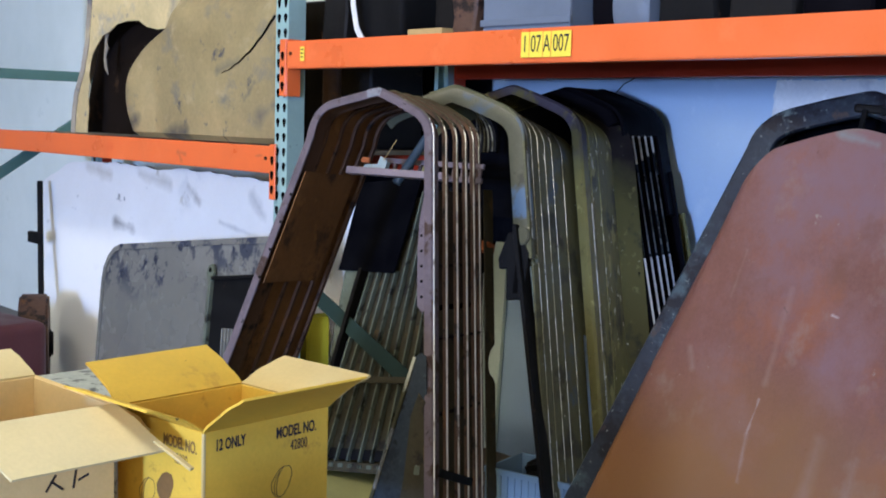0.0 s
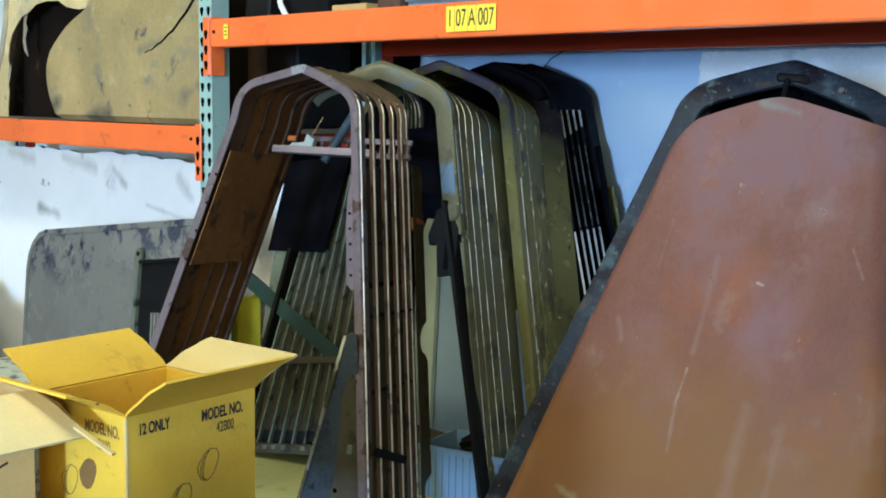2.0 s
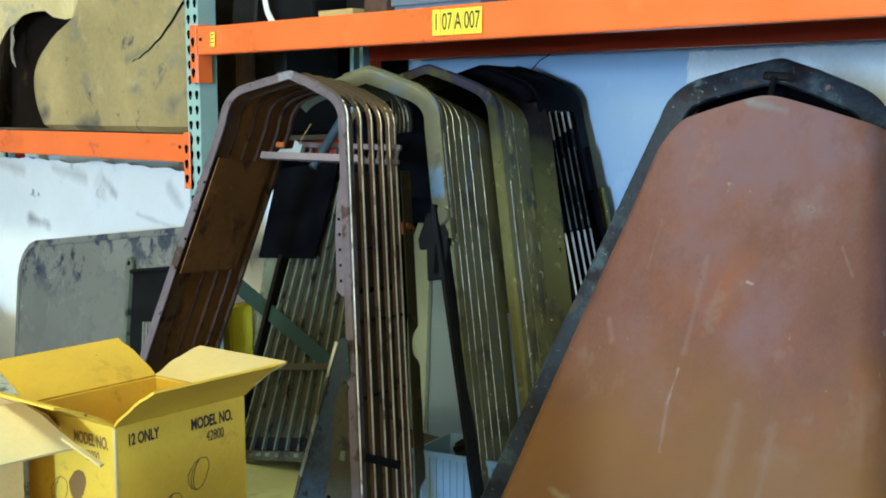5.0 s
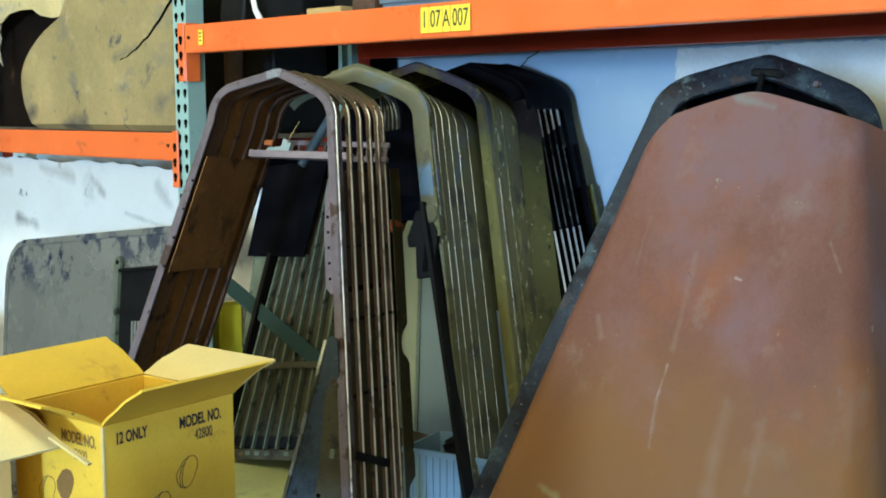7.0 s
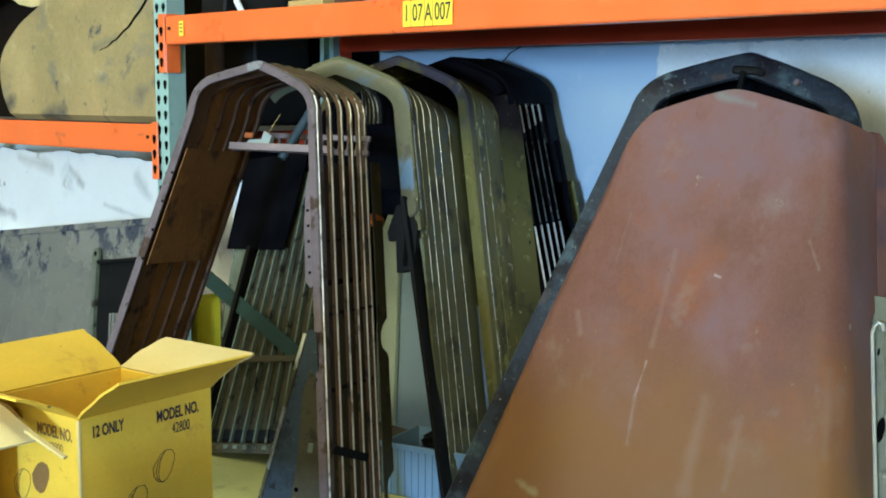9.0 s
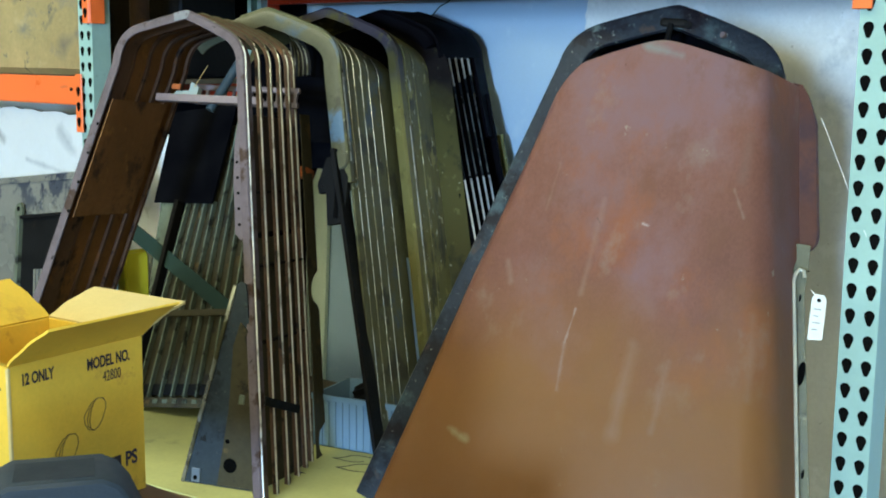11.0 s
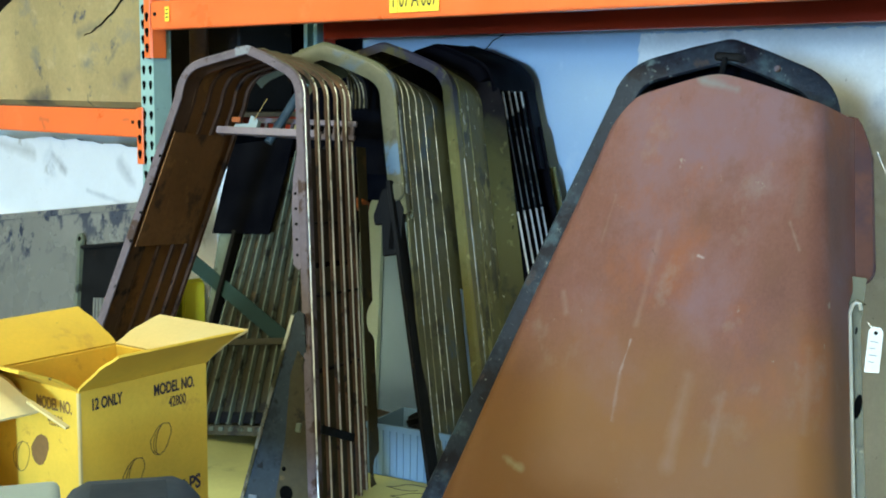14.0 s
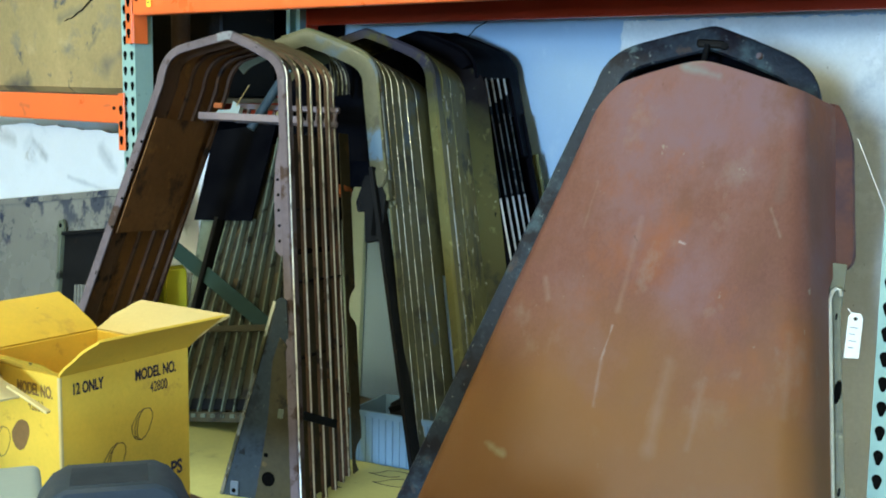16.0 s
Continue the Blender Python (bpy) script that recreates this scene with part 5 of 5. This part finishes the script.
def lamp_drawing(x, z, k, face, filled=False):
    """Line drawing of a lamp seen at a slant: an angular lens before its rounded housing."""
    lens = [(0.002, 0.026), (0.010, 0.024), (0.013, 0.016), (0.013, 0.006), (0.008, -0.012), (0.003, -0.022), (-0.003, -0.026), (-0.007, -0.021), (-0.008, -0.008), (-0.006, 0.008), (-0.003, 0.018)]
    back = [(0.002, 0.026), (-0.005, 0.021), (-0.011, 0.010), (-0.015, 0.001), (-0.014, -0.012), (-0.010, -0.022), (-0.003, -0.026)]
    ridge = [(-0.001, 0.021), (-0.008, 0.010), (-0.011, -0.004), (-0.010, -0.018), (-0.007, -0.021)]
    bm = bmesh.new()
    for pts in (lens + lens[:1], back, ridge):
        for (xa, za), (xb, zb) in zip(pts, pts[1:]):
            bar_between((xa * 1.6 * k, za * k, 0.0002), (xb * 1.6 * k, zb * k, 0.0002), 0.0013, 0.0003, bm)
    ob = part("print_drawing", bm, SIDEINK if face else INK, cb, "line drawing of a lamp", on_face(face, x, z))
    if filled:
        own = prism([(a * 1.6 * k, b * k) for a, b in lens[:6] + back[::-1]], -0.0002, 0.0)
        part("print_fill", own, SIDEINK, ob, "", pose(0, 0, 0, -90))


part("corner_crease", box((-BX - 0.0006, -BY - 0.0006, 0.002), (-BX + 0.005, -BY + 0.005, BH - 0.002), 0.001, seg=1), CREAM, cb, "pale worn corner crease")
print_on("12 ONLY", 0.0255, -0.080, BH - 0.026, 0, 0.60)
print_on("MODEL NO.", 0.0265, 0.060, BH - 0.028, 0, 0.62)
print_on("42800", 0.0255, 0.066, BH - 0.054, 0, 0.60)
lamp_drawing(0.030, BH - 0.112, 1.0, 0)
lamp_drawing(-0.028, BH - 0.158, 1.0, 0)
print_on("PS", 0.034, 0.102, 0.062, 0, 0.8, BLUEINK)
print_bar(0.050, 0.062, 0.06, 0.024, 0)
print_on("MODEL NO.", 0.0265, 0.058, BH - 0.030, 1, 0.62, SIDEINK)
print_on("42800", 0.0255, 0.060, BH - 0.056, 1, 0.60, SIDEINK)
lamp_drawing(-0.03, BH - 0.13, 1.0, 1)
lamp_drawing(0.02, BH - 0.11, 1.0, 1, True)
print_on("POWER", 0.034, -0.05, 0.062, 1, 0.8, BLUEINK)

TORN = ((1.925, -1.497, 0.955), (1.992, -1.474, 0.924))
box2 = carton(pose(1.616, -1.612, TZ, 0, 0, 94), 0.130, 0.136, 0.298, "open kraft cardboard box with flaps folded down outside", KRAFT, KRAFT,
              ((-27, 0.125, -0.028, PALEKRAFT), (-40, 0.085, 0.0, KRAFT), (22, 0.09, 0.0, PALEKRAFT), (40, 0.09, 0.0, KRAFT)), 0)
for k, (x, z, w, h, a) in enumerate(((0.02, 0.19, 0.03, 0.004, 55), (0.03, 0.185, 0.028, 0.004, -40), (0.06, 0.19, 0.03, 0.004, 80), (0.075, 0.19, 0.02, 0.004, 20))):
    part("pen_mark", box((-w / 2, -h / 2, 0), (w / 2, h / 2, 0.0003)), INK, box2, "", pose(x, -0.1362, z, 90, 0, 0) @ pose(0, 0, 0, 0, 0, a))
fold = box2.matrix_basis.inverted()
torn_ends = [fold @ Vector(p) for p in TORN]
part("torn_edge", bar_between(torn_ends[0], torn_ends[1], 0.009, 0.004), CREAM, box2, "folded torn strip of a flap")
tin = thing("printed_carton", pose(1.20, -1.25, TZ, 0, 0, 4), "grey-green printed carton with a worn lid", "cardboard box")
part("body", box((-0.16, -0.10, 0.0), (0.16, 0.12, 0.195), 0.003), NEWS, tin)
part("lid", box((-0.164, -0.104, 0.175), (0.164, 0.124, 0.20), 0.003), NEWS, tin)


def black_case():
    g = thing("tool_case", pose(2.326, -1.587, TZ, 0, 0, 57), "slate black moulded plastic case with sloping shoulders", "case")
    half = [(0.050, 0.267), (0.068, 0.258), (0.082, 0.240), (0.092, 0.215), (0.098, 0.203)]
    lid = prism([(-x, z) for x, z in half[::-1]] + half, -0.05, 0.05)
    bmesh.ops.bevel(lid, geom=[e for e in lid.edges if abs(e.verts[0].co.y - e.verts[1].co.y) < 1e-6], offset=0.010, segments=3, affect="EDGES", profile=0.6)
    part("lid", lid, RUBBER, g)
    part("seam", box((-0.097, -0.048, 0.197), (0.097, 0.048, 0.205)), BLACKIRON, g)
    part("body", box((-0.104, -0.055, 0.0), (0.104, 0.055, 0.198), 0.012, seg=3), RUBBER, g)
    # raised plate; the shade of the recess is put into its darker colour
    part("grip", box((-0.046, -0.036, 0.266), (0.042, 0.028, 0.2676), 0.0004, seg=1), GRIPSHADE, g, "thin raised plate, darker for the shade of a recessed grip")
    return g


black_case()
gl = thing("grey_tub", pose(2.122, -1.682, TZ, 0, 0, 62), "pale grey-green plastic tub with a rounded lid", "tub")
part("tub_body", box((-0.10, -0.07, 0.0), (0.10, 0.07, 0.200), 0.02, seg=3), GREYLID, gl)
part("tub_lid", box((-0.106, -0.076, 0.190), (0.106, 0.076, 0.222), 0.014, seg=4), GREYLID, gl)
pp = solid("paper_slip", box((-0.055, -0.026, 0), (0.055, 0.026, 0.0008)), PAPER, pose(1.975, -1.160, TZ + 0.0005, 0, 0, 4), "white paper slip lying on the bench", "paper")


# ---------------------------------------------------------------- beside the hood
tg = thing("paper_tag", pose(2.619, -0.169, 0.936, 0, 3, 12), "white paper tag hanging on a string", "tag")
part("tag_card", prism([(-0.0135, -0.046), (0.0135, -0.043), (0.0135, 0.034), (0.008, 0.043), (-0.008, 0.043), (-0.0135, 0.034)], -0.0006, 0.0006), PAPER, tg)
part("eyelet", add(bmesh.new(), cyl(0.0038, 0.003, 12), Matrix.Translation((0, 0, 0.032)) @ pose(0, 0, 0, 90)), BLACKIRON, tg)
for k in range(4):
    part("writing", box((-0.008, -0.0012, 0.014 - k * 0.013), (0.006 - 0.004 * (k % 2), -0.0007, 0.0155 - k * 0.013)), BIN, tg)
part("string", rod((0, 0.0, 0.032), (-0.020, 0.018, 0.046), 0.0009, 6), STRING, tg)
solid("loose_string", rod((2.503, 0.071, 1.295), (2.639, -0.003, 1.073), 0.0008, 6), STRING, Matrix(), "thin white string tied between hood and post", "string")


# ---------------------------------------------------------------- left bay
wb = solid("white_board", prism([(-2.85, 0.002), (-0.27, 0.002)] + [(-0.185 + 0.245 * (max(0.03 * k, 0.3) - 0.5) + random.uniform(-0.010, 0.010), 0.03 * k) for k in range(1, 38)] + [(-0.3 - 0.05 * k, 1.185 + 0.022 * noise.noise((k * 0.22, 3.1, 0)) + 0.010 * noise.noise((k * 0.9, 7.7, 0)) - 0.0011 * max(0, k - 40) ** 2) for k in range(52)], -0.012, 0.012), FOAM, pose(0, 0.34, 0, -2), "large white board smudged with grime, torn along its edge", "board")
gp = thing("trunk_lid", pose(-1.43, -0.02, 0.012, -8, -6.8, 0), "glossy grey car trunk lid with blue-black smears", "car panel")
part("skin", prism(rounded(0.0, 0.0, 1.46, 0.84, (0.02, 0.02, 0.04, 0.16), 10), -0.008, 0.008), GREYPANEL, gp)
part("rolled_edge", sweep([(0.0, 0.1), (0.0, 0.68), (0.012, 0.74), (0.047, 0.793), (0.10, 0.828), (0.16, 0.84), (0.5, 0.84), (1.42, 0.84)], rect(-0.02, 0.004, -0.014, 0.010)), GREYPANEL, gp)
part("recess_frame", prism([(0.99, 0.05), (1.46, 0.05), (1.46, 0.70), (0.98, 0.70)], -0.022, -0.009), BLACKIRON, gp, "dark recessed frame")
part("frame_edge", bar_between((0.955, -0.024, 0.05), (0.985, -0.024, 0.70), 0.03, 0.02), SLAT, gp, "bare grey frame edge")
part("frame_tab", prism([(0.955, 0.68), (0.99, 0.68), (1.00, 0.715), (0.985, 0.745), (0.96, 0.74), (0.945, 0.71)], -0.03, -0.02), SLAT, gp, "pale tab with a bolt hole")
part("tab_hole", add(bmesh.new(), cyl(0.009, 0.003, 12), Matrix.Translation((0.975, -0.031, 0.722)) @ pose(0, 0, 0, 90)), HOLE, gp)
part("frame_rail", bar_between((0.985, -0.026, 0.69), (1.45, -0.026, 0.70), 0.022, 0.012), BLACKIRON, gp)
for k in range(7):
    part("louvre", box((1.09 + k * 0.022, -0.034, 0.12), (1.102 + k * 0.022, -0.022, 0.50), 0.002), GREYPANEL, gp)


def fender():
    """A dusty fender standing on the shelf: a bulging skin, torn round the wheel opening."""
    g = thing("car_fender", pose(-0.905, 0.06, 1.338), "dusty tan-painted car fender with a torn dark wheel opening", "car fender")
    bm = bmesh.new()
    nu, nv = 56, 30
    grid = []

    edge_z = (0.0, 0.05, 0.10, 0.165, 0.23, 0.29, 0.34, 0.375, 0.41, 0.435, 0.46, 0.50, 0.60, 0.66)
    edge_x = (-0.49, -0.525, -0.555, -0.575, -0.572, -0.535, -0.47, -0.40, -0.32, -0.24, -0.20, -0.16, -0.12, -0.10)

    def place(u, v):
        z = 0.66 * v
        left = float(np.interp(z, edge_z, edge_x))
        x = left + (0.84 - left) * u
        edge = min(1.0, (u / 0.16 + 0.01)) ** 0.5 * min(1.0, ((1 - v) / 0.25 + 0.02)) ** 0.5 * min(1.0, v / 0.10 + 0.72) ** 0.5
        dent = 0.022 * math.exp(-((x + 0.16) / 0.05) ** 2) * max(0.0, 1 - z / 0.55) + 0.012 * max(0.0, math.tanh((x + 0.16) / 0.05))
        y = 0.20 - 0.20 * edge + dent * edge + 0.016 * noise.noise((x * 3, z * 3, 1)) + 0.005 * noise.noise((x * 9, z * 9, 2))
        return x, y, z

    for j in range(nv + 1):
        grid.append([bm.verts.new(place(i / nu, j / nv)) for i in range(nu + 1)])
    for j in range(nv):
        for i in range(nu):
            bm.faces.new((grid[j][i], grid[j][i + 1], grid[j + 1][i + 1], grid[j + 1][i]))
    bmesh.ops.solidify(bm, geom=bm.faces[:], thickness=0.004)
    part("skin", bm, MUD, g)
    # a long split in the skin, wider towards the top
    bm = bmesh.new()
    rows = []
    for k in range(15):
        f = k / 14
        x, z = 0.40 + 0.30 * f + 0.05 * f * f, 0.26 + 0.07 * f + 0.13 * f ** 2.2 + 0.003 * math.sin(k * 2.1)
        e = float(np.interp(z, edge_z, edge_x))
        y = place((x - e) / (0.84 - e), z / 0.66)[1]
        wd = 0.0005 + 0.0038 * f
        rows.append([bm.verts.new((x + a * wd * 0.5, y - b, z - a * wd)) for a, b in ((-1, 0.001), (1, 0.001), (1, 0.005), (-1, 0.005))])
    for a, b in zip(rows, rows[1:]):
        for i in range(4):
            bm.faces.new((a[i], a[(i + 1) % 4], b[(i + 1) % 4], b[i]))
    bm.faces.new(rows[0])
    bm.faces.new(rows[-1][::-1])
    part("split", bm, HOLE, g, "dark split in the sheet")
    outer = [(-1.12, 0.0), (-1.105, 0.10), (-1.08, 0.19), (-1.01, 0.30), (-0.965, 0.42), (-0.945, 0.54), (-0.93, 0.64)]
    inner = [(-0.40, 0.66), (-0.06, 0.66), (-0.10, 0.46), (-0.28, 0.455), (-0.38, 0.47), (-0.45, 0.50), (-0.56, 0.502), (-0.66, 0.492), (-0.73, 0.46), (-0.80, 0.445), (-0.85, 0.41), (-0.90, 0.37), (-0.925, 0.33), (-0.945, 0.26), (-0.93, 0.22), (-0.955, 0.17), (-0.945, 0.11), (-0.96, 0.05), (-0.962, 0.0)]
    part("wheel_lip", prism(outer + inner, 0.10, 0.104), MUD, g, "dusty torn wheel arch lip")
    shred = [(-0.80, 0.46), (-0.765, 0.455), (-0.785, 0.42), (-0.77, 0.39), (-0.795, 0.35), (-0.785, 0.31), (-0.77, 0.27), (-0.805, 0.30), (-0.815, 0.34), (-0.805, 0.39)]
    part("torn_shred", prism(shred, 0.112, 0.115), MUDGREY, g, "pale torn shred of lining")
    part("lip_roll", sweep(outer, [(-0.03, 0.095), (-0.01, 0.085), (0.004, 0.10), (0.004, 0.16), (-0.004, 0.16), (-0.03, 0.104)]), MUDGREY, g)
    # block added behind the opening; the cavity's shade is put into its colour
    part("inner_liner", prism([(-1.20, 0.0), (-1.19, 0.10), (-1.12, 0.28), (-1.06, 0.44), (-1.0, 0.58), (-0.05, 0.62), (-0.05, 0.0)], 0.205, 0.34), CAVITY, g, "dark block added for the shade in the wheel opening")
    return g


fender()


def lump(lo, hi, mat, name, label, category, m=Matrix(), amp=0.012, seed=0.0, bevel=0.02):
    """A dented body of sheet metal: a rounded block with a wavering skin."""
    bm = box(lo, hi, bevel, seg=3)
    bmesh.ops.subdivide_edges(bm, edges=[e for e in bm.edges if e.calc_length() > 0.05], cuts=3, use_grid_fill=True)
    for v in bm.verts:
        k = noise.noise((v.co.x * 9 + seed, v.co.y * 9, v.co.z * 9))
        if v.co.z > lo[2] + 0.01:
            v.co += Vector((k, noise.noise((v.co.y * 9, v.co.z * 9, seed)), 0.4 * k)) * amp
    return solid(name, bm, mat, m, label, category)


# things kept in the left bay behind the fender
lump((-0.75, 0.46, 1.327), (-0.09, 0.72, 1.90), DARKJUNK, "black_trunk", "black grimy metal trunk on the shelf", "trunk", seed=2.0)
tube = thing("exhaust_tube", pose(-0.20, 0.36, 1.327), "rusty brown upright tube on the shelf", "pipe")
part("tube_wall", add(bmesh.new(), cyl(0.035, 0.5, 20, bevel=0.004), Matrix.Translation((0, 0, 0.25))), RUST, tube)
part("collar", add(bmesh.new(), cyl(0.042, 0.03, 20, bevel=0.004), Matrix.Translation((0, 0, 0.42))), RUSTPLATE, tube)
jug = thing("yellow_jug", pose(-0.06, 0.20, 0.0), "yellow plastic jug standing on a stool", "jug")
jb = prism([(-0.065, 0.45), (0.030, 0.45), (0.030, 0.700), (0.018, 0.722), (-0.004, 0.728), (-0.020, 0.712), (-0.065, 0.700)], -0.05, 0.05)
bmesh.ops.bevel(jb, geom=jb.edges[:], offset=0.007, segments=2, affect="EDGES")
part("jug_body", jb, YPLASTIC, jug)
part("stool", box((-0.08, -0.07, 0.0), (0.07, 0.07, 0.45), 0.01), BLACKIRON, jug)
st = thing("iron_bar", pose(-2.50, 0.16, 0.0), "black iron bar leaning against the white board", "metal bar")
part("bar_body", rod((0.10, 0.0, 0.02), (-0.22, 0.13, 1.06), 0.016, 10), BLACKIRON, st)
part("bar_lug", box((-0.20, 0.05, 0.74), (-0.09, 0.085, 0.80), 0.008), BLACKIRON, st)
mw = thing("brake_drum", pose(-2.30, 0.08, 0.27, 90, 0, -25), "brown rusty drum standing behind the maroon case", "drum")
part("drum_shell", cyl(0.25, 0.14, 40, bevel=0.012), RUST, mw)
part("hub", add(bmesh.new(), cyl(0.07, 0.18, 24, bevel=0.01), Matrix()), BLACKIRON, mw)
mc = thing("maroon_case", pose(-1.98, -0.22, 0.0, 0, 0, 8), "maroon painted metal case with a white paper label", "case")
part("case_body", box((-0.36, -0.16, 0.0), (0.16, 0.16, 0.46), 0.05, seg=4), MAROON, mc)
part("case_foot", box((-0.34, -0.165, 0.0), (0.15, 0.165, 0.05), 0.01), RUST, mc)
part("paper_label", box((-0.34, -0.1625, 0.16), (0.06, -0.1605, 0.28)), PAPER, mc, "white paper label")
pg = solid("green_post", prism([(-0.06, 0.0), (0.030, 0.0), (0.058, 0.60), (0.09, 1.25), (-0.06, 1.25)], -0.010, 0.008), PALEGREEN, pose(0.02, 1.034, 0.0), "pale green painted board standing by the wall", "board")

# things on the upper shelf
UZ = 1.684
lump((0.10, 0.09, UZ), (0.24, 0.35, UZ + 0.22), DARKJUNK, "scrap_casting", "dark oily casting on the shelf", "metal part", seed=5.0)
lump((0.27, 0.12, UZ), (0.50, 0.40, UZ + 0.25), BLACKIRON, "scrap_casting", "black iron casting on the shelf", "metal part", seed=7.5)
rib = thing("white_trim", pose(0.30, 0.075, UZ), "curved strip of white trim hanging over the shelf edge", "trim strip")
part("trim_strip", sweep([(0.09, -0.005), (0.05, 0.012), (0.02, 0.05), (0.0, 0.12), (-0.012, 0.20)], rect(-0.012, 0.012, 0.0, 0.003)), PAPER, rib)
solid("wood_block", box((0.60, 0.06, UZ), (0.76, 0.16, UZ + 0.035), 0.003), WOODBLOCK, Matrix(), "pale wooden block on the shelf edge", "wood block")
lump((0.56, 0.20, UZ), (0.76, 0.45, UZ + 0.24), DARKJUNK, "scrap_casting", "dark brown oily casting on the shelf", "metal part", seed=11.0)
lump((0.78, 0.08, UZ), (0.885, 0.34, UZ + 0.22), RUST, "scrap_casting", "rusty brown casting on the shelf", "metal part", seed=13.0)
bn = thing("storage_bin", pose(1.09, 0.20, UZ), "blue-grey plastic storage bin on the shelf", "bin")
for nm, lo, hi in (("front_wall", (-0.17, -0.12, 0.0), (0.17, -0.114, 0.20)), ("back_wall", (-0.17, 0.114, 0.0), (0.17, 0.12, 0.20)), ("side_wall", (-0.17, -0.114, 0.0), (-0.164, 0.114, 0.20)), ("side_wall", (0.164, -0.114, 0.0), (0.17, 0.114, 0.20)), ("bin_floor", (-0.164, -0.114, 0.0), (0.164, 0.114, 0.006))):
    part(nm, box(lo, hi, 0.002, seg=1), BIN, bn)
part("rim", box((-0.176, -0.128, 0.03), (0.176, -0.121, 0.05), 0.002, seg=1), BIN, bn)
lump((1.30, 0.12, UZ), (1.39, 0.36, UZ + 0.20), BLACKGLOSS, "headlamp_bucket", "black lamp bucket on the shelf", "lamp part", seed=17.0)
lump((1.41, 0.07, UZ), (1.53, 0.24, UZ + 0.12), BIN, "dented_tin", "pale grey dented tin on the shelf", "tin", seed=19.0, bevel=0.03)
for k in range(5):
    x0 = 1.55 + 0.205 * k
    lump((x0, 0.08 + 0.02 * (k % 2), UZ), (x0 + 0.185, 0.40, UZ + 0.20 + 0.04 * (k % 3)), (BLACKIRON, DARKJUNK, BLACKGLOSS)[k % 3], "scrap_casting", "black oily casting on the shelf", "metal part", seed=23.0 + 3 * k)

# black block added by the wall to darken what shows past the post
cab = thing("dark_backdrop", pose(-0.34, 0.95, 0.0), "tall black block added at the wall to darken the view through the rack", "cabinet")
part("carcass", box((-0.42, -0.07, 0.0), (0.30, 0.09, 1.95), 0.004), BLUEBLACK, cab)
part("door", box((-0.41, -0.078, 0.03), (-0.063, -0.071, 1.93), 0.002), BLUEBLACK, cab)
part("door", box((-0.057, -0.078, 0.03), (0.29, -0.071, 1.93), 0.002), BLUEBLACK, cab)
